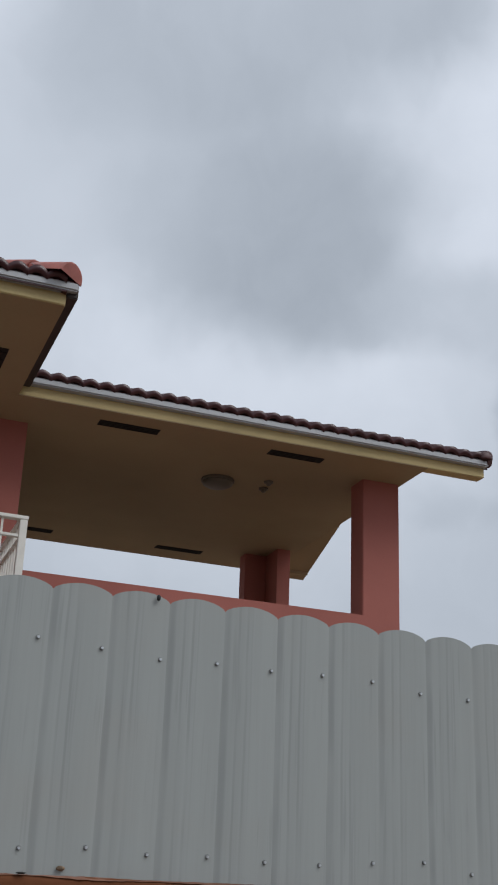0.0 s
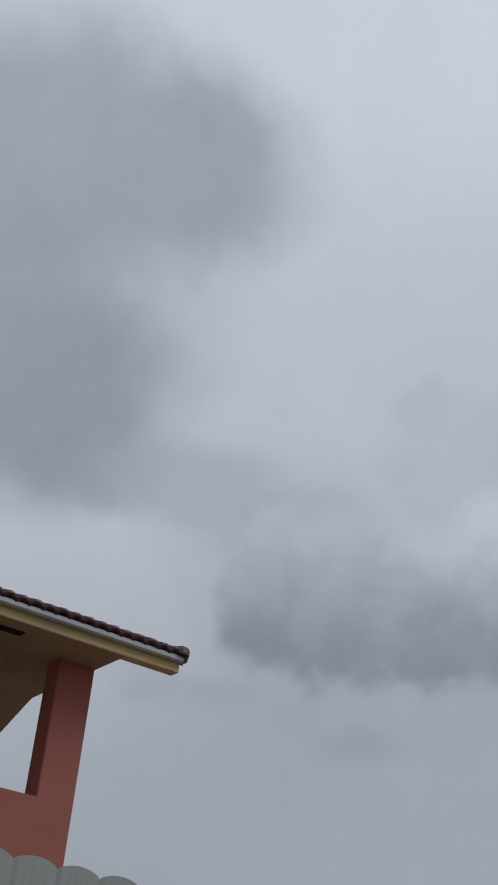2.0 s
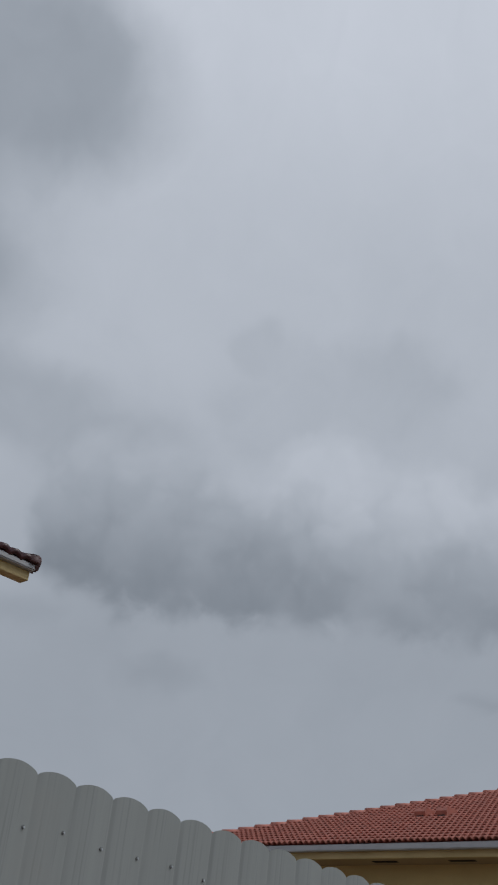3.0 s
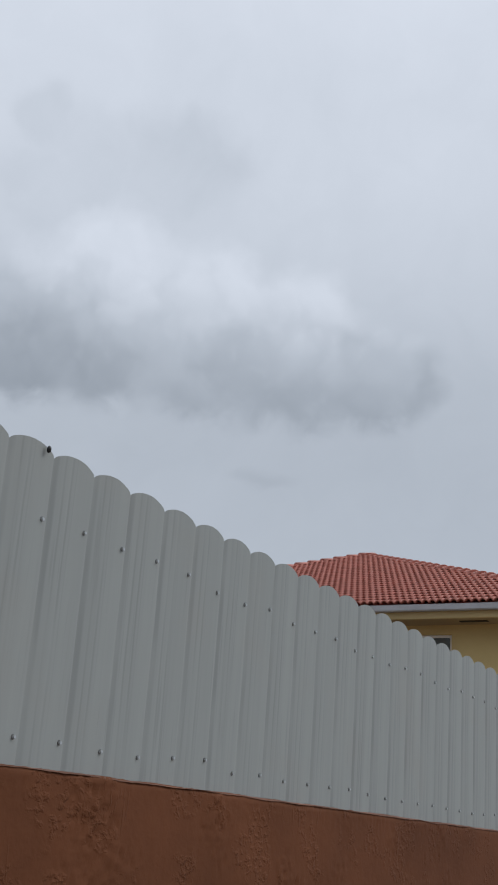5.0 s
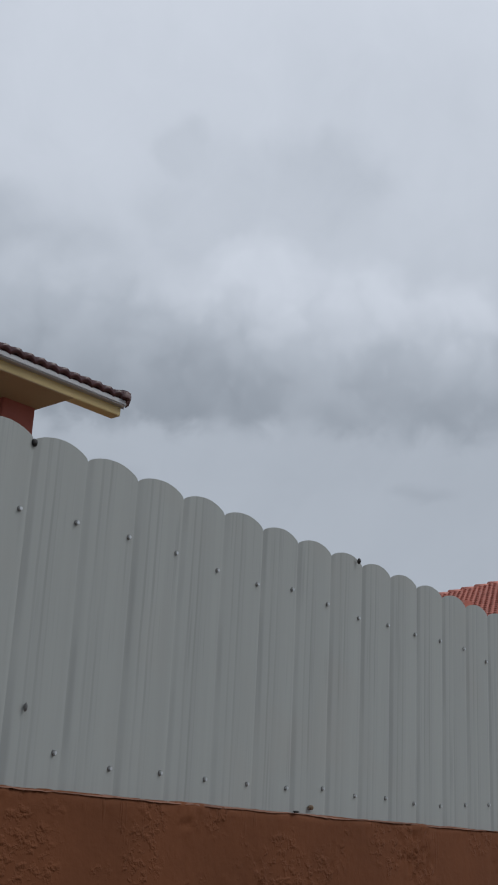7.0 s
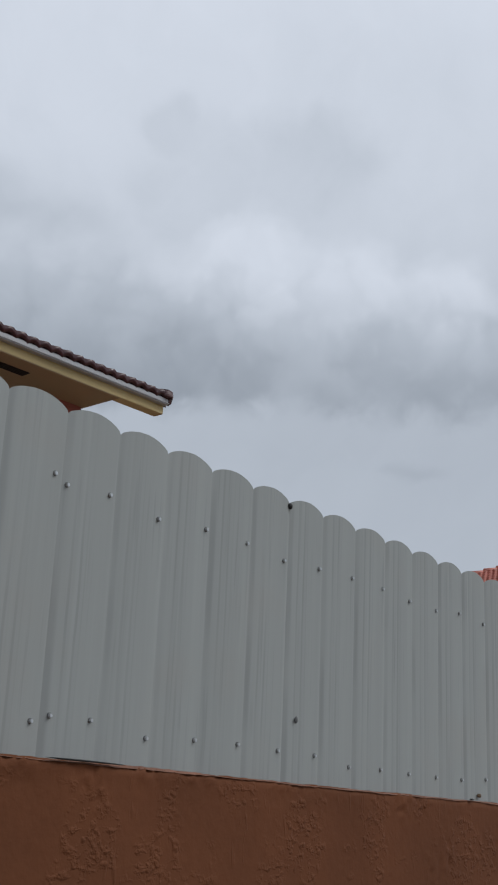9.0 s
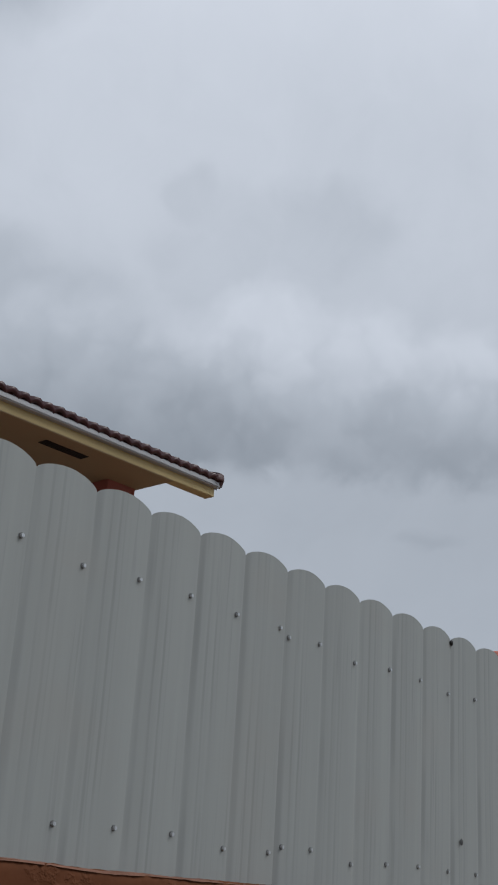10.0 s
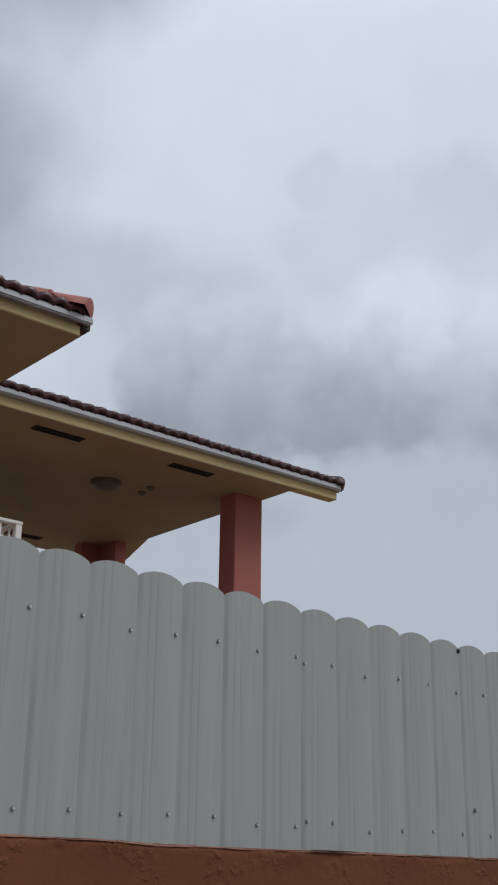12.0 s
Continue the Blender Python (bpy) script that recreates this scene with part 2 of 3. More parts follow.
def add_crumbs(m):
    """Crumbs and trowel scars that stand off the render in patches."""
    t = m.node_tree
    b = t.nodes["Principled BSDF"]
    co = t.nodes.new("ShaderNodeTexCoord")

    def tex(scale, detail, stretch=(1, 1, 1), distort=0.0):
        mp = t.nodes.new("ShaderNodeMapping")
        mp.inputs["Scale"].default_value = stretch
        t.links.new(co.outputs["Object"], mp.inputs["Vector"])
        n = t.nodes.new("ShaderNodeTexNoise")
        n.inputs["Scale"].default_value, n.inputs["Detail"].default_value, n.inputs["Distortion"].default_value = scale, detail, distort
        t.links.new(mp.outputs[0], n.inputs["Vector"])
        return n.outputs["Fac"]

    def span(v, lo, hi):
        r = t.nodes.new("ShaderNodeMapRange")
        r.interpolation_type = "SMOOTHSTEP"
        t.links.new(v, r.inputs["Value"])
        r.inputs["From Min"].default_value, r.inputs["From Max"].default_value = lo, hi
        return r.outputs[0]

    def times(a, c):
        n = t.nodes.new("ShaderNodeMath")
        n.operation = "MULTIPLY"
        t.links.new(a, n.inputs[0])
        t.links.new(c, n.inputs[1])
        return n.outputs[0]

    patch = span(tex(5.5, 3), 0.50, 0.60)
    crumbs = span(tex(46.0, 3, (1, 1, 1.25), 0.2), 0.44, 0.74)
    scars = times(span(tex(22.0, 2, (1.6, 1, 0.35), 1.2), 0.58, 0.74), span(tex(3.0, 2), 0.53, 0.62))
    both = t.nodes.new("ShaderNodeMath")
    both.operation = "ADD"
    t.links.new(times(patch, crumbs), both.inputs[0])
    t.links.new(scars, both.inputs[1])
    bp = t.nodes.new("ShaderNodeBump")
    bp.inputs["Strength"].default_value, bp.inputs["Distance"].default_value = 0.6, 0.006
    t.links.new(both.outputs[0], bp.inputs["Height"])
    t.links.new(b.inputs["Normal"].links[0].from_socket, bp.inputs["Normal"])
    t.links.new(bp.outputs[0], b.inputs["Normal"])


add_crumbs(RENDER_BROWN)
MORTAR = material("grey_pink_mortar", (0.215, 0.105, 0.07), 0.95, 0.0, 0.2, 9, 70, 0.5)
RED_PLASTER = material("salmon_red_plaster", (0.385, 0.135, 0.110), 0.8, 0.0, 0.06, 0.8, 70.0, 0.15, spec=0.25)
SOFFIT = material("ochre_yellow_plaster", (0.395, 0.305, 0.185), 0.75, 0.0, 0.05, 0.7, 60.0, 0.1, spec=0.25)
YELLOW = material("pale_yellow_paint", (0.56, 0.44, 0.21), 0.6, 0.0, 0.08, 1.1, 50.0, 0.1)
WALL_YELLOW = material("yellow_wall_paint", (0.60, 0.47, 0.21), 0.75, 0.0, 0.06, 0.8, 50.0, 0.1)
GUTTER = material("white_painted_gutter", (0.42, 0.43, 0.445), 0.4, 0.0, 0.05, 2.0, 40.0, 0.03, stretch=(0.4, 2, 2))
# shade on the down-facing eave tiles is put into this dark red
TILE_SHADED = material("red_clay_tile_shaded", (0.066, 0.022, 0.025), 0.30, 0.0, 0.14, 6.0, 60.0, 0.2, per_piece=0.12)
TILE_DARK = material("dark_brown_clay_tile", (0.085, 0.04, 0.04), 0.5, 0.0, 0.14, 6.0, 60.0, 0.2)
# same clay as the eave tiles, sky light on the caps painted in
TILE_CAP_LIT = material("red_clay_cap_lit", (0.40, 0.135, 0.11), 0.6, 0.0, 0.14, 6.0, 60.0, 0.2, per_piece=0.12)
TILE_RED = material("red_clay_tile", (0.47, 0.165, 0.12), 0.5, 0.0, 0.08, 4.0, 60.0, 0.12, per_piece=0.07)
VENT_DARK = material("dark_vent_mesh", (0.012, 0.011, 0.010), 0.7, 0.0, 0.2, 30, 200, 0.1)
DARK_BROWN = material("dark_brown_eave_strip", (0.035, 0.025, 0.022), 0.5, 0.0, 0.1, 3.0, 40.0, 0.05)
WHITE_METAL = material("white_painted_metal", (0.72, 0.70, 0.64), 0.4, 0.0, 0.06, 4.0, 50.0, 0.05)
OPAL = material("opal_lamp_glass", (0.14, 0.12, 0.095), 0.45, 0.0, 0.03, 4.0, 30.0, 0.0)
GLASS = material("dark_window_glass", (0.13, 0.15, 0.145), 0.08, 0.0, 0.1, 1.0, 6.0, 0.0, spec=0.8)
EARTH = material("dry_earth_ground", (0.21, 0.16, 0.12), 0.95, 0.0, 0.2, 0.4, 12.0, 0.6)
FLOOR = material("grey_concrete", (0.36, 0.34, 0.31), 0.85, 0.0, 0.1, 1.0, 30.0, 0.2)

# ======== building helpers ========
U = 0.18      # one rib of the fence sheet
Z0 = 2.32     # height of the upper row of screws


def H(z):
    return Z0 + z * U


def part(name, bm, mat, parent=None, label="", smooth=False):
    me = bpy.data.meshes.new(name)
    bm.normal_update()
    bm.to_mesh(me)
    bm.free()
    me.materials.append(mat)
    if smooth:
        me.shade_smooth()
    ob = new(name, me)
    ob.parent = parent
    if label:
        tagged(ob, label)
    return ob


def piece(name, mesh, parent, m=None):
    ob = new(name, mesh)
    ob.parent = parent
    if m is not None:
        ob.matrix_basis = m
    return ob


def empty(name, m, label, category, group="", kind=""):
    ob = new(name)
    ob.empty_display_size = 0.2
    ob.matrix_world = m
    return tagged(ob, label, category, group, kind)


def add_box(bm, x0, x1, y0, y1, z0, z1):
    vs = [bm.verts.new(c) for c in ((x0, y0, z0), (x1, y0, z0), (x1, y1, z0), (x0, y1, z0), (x0, y0, z1), (x1, y0, z1), (x1, y1, z1), (x0, y1, z1))]
    for f in ((3, 2, 1, 0), (4, 5, 6, 7), (0, 1, 5, 4), (1, 2, 6, 5), (2, 3, 7, 6), (3, 0, 4, 7)):
        bm.faces.new([vs[i] for i in f])
    return vs


def box(x0, x1, y0, y1, z0, z1, bevel=0.0):
    bm = bmesh.new()
    add_box(bm, x0, x1, y0, y1, z0, z1)
    if bevel:
        bmesh.ops.bevel(bm, geom=bm.edges[:], offset=bevel, segments=2, affect="EDGES")
    return bm


def extrude_profile(pts, axis_len, axis="x"):
    """A closed profile drawn out along an axis; pts are (across, up)."""
    bm = bmesh.new()
    ends = []
    for s in (0.0, axis_len):
        ends.append([bm.verts.new((s, a, b) if axis == "x" else (a, s, b)) for a, b in pts])
    n = len(pts)
    for i in range(n):
        bm.faces.new((ends[0][i], ends[0][(i + 1) % n], ends[1][(i + 1) % n], ends[1][i]))
    bm.faces.new(ends[0][::-1])
    bm.faces.new(ends[1])
    bmesh.ops.recalc_face_normals(bm, faces=bm.faces[:])
    return bm


# ======== ground and boundary wall ========
g = bmesh.new()
bmesh.ops.create_grid(g, x_segments=40, y_segments=40, size=1500)
ground = part("ground", g, EARTH)
tagged(ground, "bare brown earth ground reaching the horizon", "ground", kind="structure")

WALL_TOP = H(-3.38)
WALL_X0, WALL_X1 = -6.5, 14.0


def wall_top(x):
    t = min(1.0, max(0.0, (x / U - 4.0) / 10.0))
    r = min(1.0, max(0.0, (-1.3 - x) / 0.6))
    return H(-3.40 + 0.035 * t * t * (3 - 2 * t) + 0.05 * r * r * (3 - 2 * r))


def wall_relief(x, z, top):
    """Trowelled render: flat skin broken by patches of lumps and a few runs."""
    v = Vector((x, 0.0, z))
    skin = 0.002 * noise.noise(v * 5.0)
    mask = noise.noise(v * 3.1 + Vector((7, 0, 3))) + 0.6 * noise.noise(v * 9.0) - 0.22
    mask = min(1.0, max(0.0, mask * 3.5))
    near = max(0.0, 1 - (top - z) / 0.10) * (0.5 + 0.5 * noise.noise(Vector((x * 4, 9, 0))))
    lumps = 0.55 - abs(noise.noise(v * 34.0)) * 1.6 + 0.5 * noise.noise(v * 70.0)
    run = max(0.0, noise.noise(Vector((x * 9.0, 3, z * 0.9))) - 0.45) * noise.noise(Vector((x * 60.0, 1, z * 3)))
    return skin + (0.008 * mask + 0.006 * near) * lumps + 0.012 * run


def boundary_wall():
    bm = bmesh.new()
    xs = list(np.arange(WALL_X0, -2.4, 0.05)) + list(np.arange(-2.4, 4.5, 0.0115)) + list(np.arange(4.5, WALL_X1, 0.05))
    depths = list(np.arange(0.0, 0.62, 0.0115)) + [0.75, 1.0, 1.69]
    rows = []
    for d in depths:
        row = []
        for x in xs:
            top = wall_top(x) + 0.004 * noise.noise(Vector((x * 7, 2, 0))) + 0.003 * noise.noise(Vector((x * 31, 5, 0)))
            z = top - d
            rel = wall_relief(x, z, top) if d < 0.7 else 0.0
            row.append(bm.verts.new((x, -0.033 - rel + (0.006 if d == 0 else 0), max(z, -0.02))))
        rows.append(row)
    for a, b in zip(rows, rows[1:]):
        for i in range(len(xs) - 1):
            bm.faces.new((b[i], b[i + 1], a[i + 1], a[i]))
    back_t = [bm.verts.new((x, 0.19, WALL_TOP)) for x in xs]
    back_b = [bm.verts.new((x, 0.19, -0.02)) for x in xs]
    for i in range(len(xs) - 1):
        bm.faces.new((rows[0][i], rows[0][i + 1], back_t[i + 1], back_t[i]))
        bm.faces.new((back_t[i], back_t[i + 1], back_b[i + 1], back_b[i]))
    ob = part("wall_boundary", bm, RENDER_BROWN, smooth=True)
    return tagged(ob, "rough brown painted render on a boundary wall", "wall", kind="structure")


boundary_wall()


def mortar_bead():
    bm = bmesh.new()
    xs = np.arange(WALL_X0, WALL_X1, 0.02)
    rows = []
    for k, (y, z) in enumerate(((-0.0345, -0.003), (-0.032, 0.0), (-0.020, 0.0015), (-0.004, 0.003))):
        row = []
        for x in xs:
            n = noise.noise(Vector((x * 5, k * 0.3, 1))) * 0.005 + noise.noise(Vector((x * 40, 0, 4))) * 0.002 - 0.001
            row.append(bm.verts.new((x, y + n * 0.6, wall_top(x) + z + n)))
        rows.append(row)
    for a, b in zip(rows, rows[1:]):
        for i in range(len(xs) - 1):
            bm.faces.new((a[i], a[i + 1], b[i + 1], b[i]))
    ob = part("trim", bm, MORTAR, smooth=True)
    return tagged(ob, "thin uneven mortar bead along the wall's top edge", "mortar", kind="structure")


mortar_bead()

# ======== corrugated fence ========
NOTCH = 0.14      # where the valley of a rib lies beside its screw, in ribs
RIB_DEPTH = 0.033


def ease(a, c, s):
    t = min(1.0, max(0.0, (s - a) / (c - a)))
    return t * t * (3 - 2 * t)


def rib(s):
    """Depth of the sheet towards the street over one rib, s from valley to valley: a narrow valley, two fine grooves and a broad flat."""
    d = RIB_DEPTH * (0.75 * math.sin(math.pi * s) + 0.25 * ease(0.0, 0.12, s) * (1 - ease(0.96, 1.0, s)))
    for c, w, k in ((0.27, 0.03, 0.0055), (0.43, 0.03, 0.0055)):
        d -= k * math.exp(-((s - c) / w) ** 2)
    return d


def fence_sheet(first, count=5):
    """One sheet of count ribs; its lower edge stands on the wall, its top is cut to the ribs."""
    bm = bmesh.new()
    n = 28
    cols = []
    for i in range(count * n + 3):
        k, s = divmod(i, n)
        s = s / n
        under = 0.0015 if i > count * n else 0.0
        arc = math.sin(math.pi * s) ** 0.62 if 0 < s < 1 else 0.0
        at = first + k + s + NOTCH
        x = at * U
        wob = 0.004 * noise.noise(Vector((x * 3, 0, 0)))
        y = -rib(s) * U + under
        top = H(0.868 + 0.05 * ease(5.0, 9.0, at)) + 0.142 * U * arc + wob * 0.6
        cols.append([(x, y + wob * t, H(-3.5) + (top - H(-3.5)) * t) for t in (0.0, 0.33, 0.66, 1.0)])
    front = [[bm.verts.new(c) for c in col] for col in cols]
    rear = [[bm.verts.new((c[0], c[1] + 0.0012, c[2])) for c in col] for col in cols]
    rim = [[bm.verts.new((col[3][0], col[3][1] + d, col[3][2])) for d in (0.0, 0.0012)] for col in cols]
    m = len(front)
    for i in range(m - 1):
        for j in range(3):
            bm.faces.new((front[i][j], front[i + 1][j], front[i + 1][j + 1], front[i][j + 1]))
            bm.faces.new((rear[i][j + 1], rear[i + 1][j + 1], rear[i + 1][j], rear[i][j]))
        bm.faces.new((rim[i][0], rim[i + 1][0], rim[i + 1][1], rim[i][1]))
    return bm


def screw_mesh():
    bm = bmesh.new()
    for part_no, (r0, r1, y0, y1) in enumerate(((0.0064, 0.0064, 0.0, -0.0025), (0.0048, 0.0042, -0.0025, -0.0075))):
        ring = [[bm.verts.new((r * math.cos(a), y, r * math.sin(a))) for a in [math.pi * q / 4 for q in range(8)]] for r, y in ((r0, y0), (r1, y1))]
        for i in range(8):
            bm.faces.new((ring[0][i], ring[0][(i + 1) % 8], ring[1][(i + 1) % 8], ring[1][i]))
        bm.faces.new(ring[1])
        for f in bm.faces[-9:] if part_no else []:
            f.material_index = 1
    bmesh.ops.recalc_face_normals(bm, faces=bm.faces[:])
    me = bpy.data.meshes.new("screw")
    bm.to_mesh(me)
    bm.free()
    me.materials.append(WASHER)
    me.materials.append(STEEL)
    return me


SCREW = screw_mesh()
# how far each screw was set off its line, in mm (along, up)
OFF_TOP = {-11: (2, -3), -10: (4, 3), -9: (3, -14), -8: (0, -1), -7: (-1, 4), -6: (-3, -1), -5: (-2, 4), -4: (0, -2), -3: (-2, -19), 2: (3, 5), 3: (5, 5),
           4: (0, -4), 5: (2, -5), 6: (-6, 14), 7: (3, 6), 8: (2, -5), 9: (3, 4), 10: (4, 4), 11: (1, 11), 14: (2, -8), 15: (-4, 10), 16: (-1, -6)}
OFF_LOW = {-10: (-1, 6), -9: (0, 4), -8: (-6, 10), -7: (-3, 12), -6: (1, -5), -5: (-4, -2), -4: (-4, 16), 0: (1, 5), 1: (0, 5), 2: (3, -14), 3: (3, -10),
           4: (-2, -12), 5: (-2, -11), 6: (0, -9), 7: (4, 2), 8: (0, -7), 10: (1, -8), 12: (1, 8), 13: (3, 19), 14: (-3, -7), 16: (-6, -5)}
rnd = random.Random(4)
SCREW_Y = -rib(0.86) * U


def lump(name, parent, x, z, w, h, mat, label, y=None):
    bm = bmesh.new()
    bmesh.ops.create_icosphere(bm, subdivisions=2, radius=1.0)
    for v in bm.verts:
        k = 1 + 0.35 * noise.noise(v.co * 2.0 + Vector((x, z, 0)))
        v.co = Vector((x + v.co.x * w * k, (y if y is not None else -0.012) + v.co.y * 0.006, z + v.co.z * h * k))
    return part(name, bm, mat, parent, label, smooth=True)


for first in range(-30, 60, 5):
    sheet = part("fence_sheet", fence_sheet(first), SHEET, smooth=True)
    tagged(sheet, "light grey corrugated steel fence sheet with scalloped top", "fence sheet", "fence sheets on the wall")
    for i in range(first + 1, first + 6):
        for row, offs, z in ((0, OFF_TOP, 0.0), (1, OFF_LOW, -2.98)):
            dx, dz = offs.get(i, (rnd.gauss(0, 2.5), rnd.gauss(0, 6)))
            piece("screw", SCREW, sheet, pose(i * U + dx / 1000, SCREW_Y, H(z) + dz / 1000, 0, rnd.uniform(0, 45), 0))
    if first == -5:
        piece("screw", SCREW, sheet, pose(-4.78 * U, -rib(0.08) * U, H(-0.07), 0, 10, 0))
        piece("screw", SCREW, sheet, pose(-4.72 * U, -rib(0.14) * U, H(-2.9), 0, 30, 0))
    if first == 5:
        lump("sealant_plug", sheet, 7.90 * U, H(0.965), 0.006, 0.010, SEAL_AND_GAP, "small black sealant plug at the top edge", -0.016)
        lump("scrape", sheet, 6.65 * U, H(-3.28), 0.012, 0.007, RUST, "small tan scrape near the lower edge", -0.012)
        # solid black strip stands in for shade between sheet and wall
        lump("shadow_gap", sheet, 6.02 * U, H(-3.375), 0.014, 0.003, SEAL_AND_GAP, "short black strip painting the shade of a gap under the sheet", -0.040)
    if first == -5:
        # long black strip, again shade in the gap made as a solid
        lump("shadow_gap", sheet, -4.25 * U, H(-3.39), 0.12, 0.0022, SEAL_AND_GAP, "thin black strip painting the shade of a gap under the sheet", -0.040)
    if first == 0:
        lump("sealant_plug", sheet, 0.13 * U, H(0.835), 0.008, 0.009, SEAL_AND_GAP, "small black sealant plug in the valley", -0.004)
        lump("drip_mark", sheet, 0.43 * U, H(-2.465), 0.0028, 0.010, WASHER, "dark drip mark on the sheet", -0.010)

# ======== house behind the fence ========
HM = pose(49.05 * U, 45.85 * U, 0, 0, 0, -4.5)
house = empty("house", HM, "salmon-red two-storey house with ochre soffits and tiled roof", "house")


def hb(a0, a1, b0, b1, z0, z1, bevel=0.0):
    return box(a0 * U, a1 * U, b0 * U, b1 * U, H(z0) if z0 > -50 else 0.0, H(z1), bevel)


SOF = 25.2        # underside of the eaves
DECK = 9.2        # balcony floor
A_COL = -4.85
# walls
part("lower_wall", hb(-31.4, A_COL, 4.0, 26.5, -99, DECK), RED_PLASTER, house)
part("wing_lower_wall", hb(-70, -33.6, -8.5, 26.5, -99, DECK - 0.9), RED_PLASTER, house)
part("balcony_slab", hb(-70, -32.6, -8.0, 4.2, DECK - 0.9, DECK, 0.01), FLOOR, house)
part("terrace_floor", hb(-31.4, A_COL - 0.05, 4.05, 26.45, DECK, DECK + 0.15), FLOOR, house)
part("parapet", hb(-31.4, A_COL - 2.0, 3.955, 5.2, DECK + 0.15, 15.45, 0.008), RED_PLASTER, house)
part("side_parapet", hb(A_COL - 1.2, A_COL, 7.2, 22.6, DECK + 0.15, 15.3, 0.012), RED_PLASTER, house)
part("rear_parapet", hb(-31.4, -7.5, 25.3, 26.5, DECK + 0.15, 12.0, 0.012), RED_PLASTER, house)
part("front_wall", hb(-70, -31.4, 4.3, 5.6, DECK, SOF), RED_PLASTER, house)
part("inner_wall", hb(-33.0, -31.4, 5.6, 26.5, DECK, SOF), SOFFIT, house)


def corner_column(a0, a1, b0, b1, arm_a, arm_b, z0):
    """An L-shaped corner column: a broad face along the eave and a return along the gable."""
    pts = [(a0, b0), (a1, b0), (a1, b1), (a0 if arm_b == 0 else a1 - arm_a, b1), (a1 - arm_a, b0 + arm_b), (a0, b0 + arm_b)]
    bm = bmesh.new()
    lo = [bm.verts.new((a * U, b * U, H(z0))) for a, b in pts]
    hi = [bm.verts.new((a * U, b * U, H(SOF))) for a, b in pts]
    n = len(pts)
    for i in range(n):
        bm.faces.new((lo[i], lo[(i + 1) % n], hi[(i + 1) % n], hi[i]))
    bm.faces.new(lo[::-1])
    bm.faces.new(hi)
    bmesh.ops.recalc_face_normals(bm, faces=bm.faces[:])
    up = [e for e in bm.edges if abs(e.verts[0].co.z - e.verts[1].co.z) > 0.5]
    bmesh.ops.bevel(bm, geom=up, offset=0.008, segments=2, affect="EDGES")
    return bm


part("column", corner_column(A_COL - 2.8, A_COL, 3.95, 7.2, 1.2, 1.95, DECK), RED_PLASTER, house)
bk = bmesh.new()
add_box(bk, (A_COL - 1.6) * U, (A_COL - 0.45) * U, 22.6 * U, 26.5 * U, H(DECK), H(SOF))
add_box(bk, (A_COL - 3.5) * U, (A_COL - 1.6) * U - 0.003, 25.2 * U, 26.48 * U, H(DECK), H(SOF))
part("column", bk, RED_PLASTER, house)

# soffits: the flat underside of terrace and wing
part("soffit", hb(-33.3, A_COL + 0.2, 0.03, 29.7, SOF, SOF + 0.5), SOFFIT, house)
part("wing_soffit_edge", hb(-33.3, -32.84, -12.4, 0.0, SOF + 0.003, SOF + 0.5), SOFFIT, house)
part("wing_soffit", hb(-75, -33.3, -12.4, 30.3, SOF, SOF + 0.5), SOFFIT, house)

# eave boards and gutters, front, wing and rear
BOARD_H, GUT_H = 0.72, 0.44
EAVE_Z = SOF + 1.24


def eave(a0, a1, b, along="a", sign=-1, right=0.0):
    """Yellow eave board with a white gutter above it, standing proud by one hand."""
    z0, z1 = SOF + 0.02, SOF + BOARD_H
    if along == "a":
        bd = hb(a0, a1, min(b, b - sign * 0.95), max(b, b - sign * 0.95), z0, z1, 0.008)
        g0, g1 = b + sign * 0.50, b - sign * 0.2
        gt = hb(a0, a1 + right, min(g0, g1), max(g0, g1), z1 - 0.02, z1 + GUT_H, 0.015)
    else:
        bd = hb(min(b, b - sign * 0.95), max(b, b - sign * 0.95), a0, a1, z0, z1, 0.008)
        g0, g1 = b + sign * 0.50, b - sign * 0.2
        gt = hb(min(g0, g1), max(g0, g1), a0 - 0.55, a1, z1 - 0.02, z1 + GUT_H, 0.015)
    part("eave_board", bd, YELLOW, house, "pale yellow painted eave board")
    part("gutter", gt, GUTTER, house, "white box gutter")


eave(-33.25, -0.24, 0.0, "a", -1, 0.14)
eave(-70.0, -32.84, -12.5, "a", -1, 0.54)
# filling takes the eave tiles' colour with its painted shade
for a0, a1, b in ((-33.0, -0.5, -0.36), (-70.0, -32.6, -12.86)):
    part("eave_closure", hb(a0, a1, b, b + 0.1, SOF + BOARD_H + GUT_H - 0.06, EAVE_Z + 0.02), TILE_SHADED, house, "dark red mortar filling under the tiles, in the shaded tile colour")
# near-black strip stands in for the dark underside of the wing's side tiles
part("wing_eave_strip", hb(-32.83, -32.24, -12.62, -0.3, SOF + 0.45, SOF + 1.1, 0.01), DARK_BROWN, house, "dark brown strip in place of the side tiles' underside")
part("rear_eave_board", hb(-33.2, -0.55, 29.7, 30.5, SOF + 0.22, SOF + BOARD_H, 0.008), SOFFIT, house)

PITCH = 0.372
RIDGE_B = 15.2
ROLL = 1.02
COURSE = 1.9


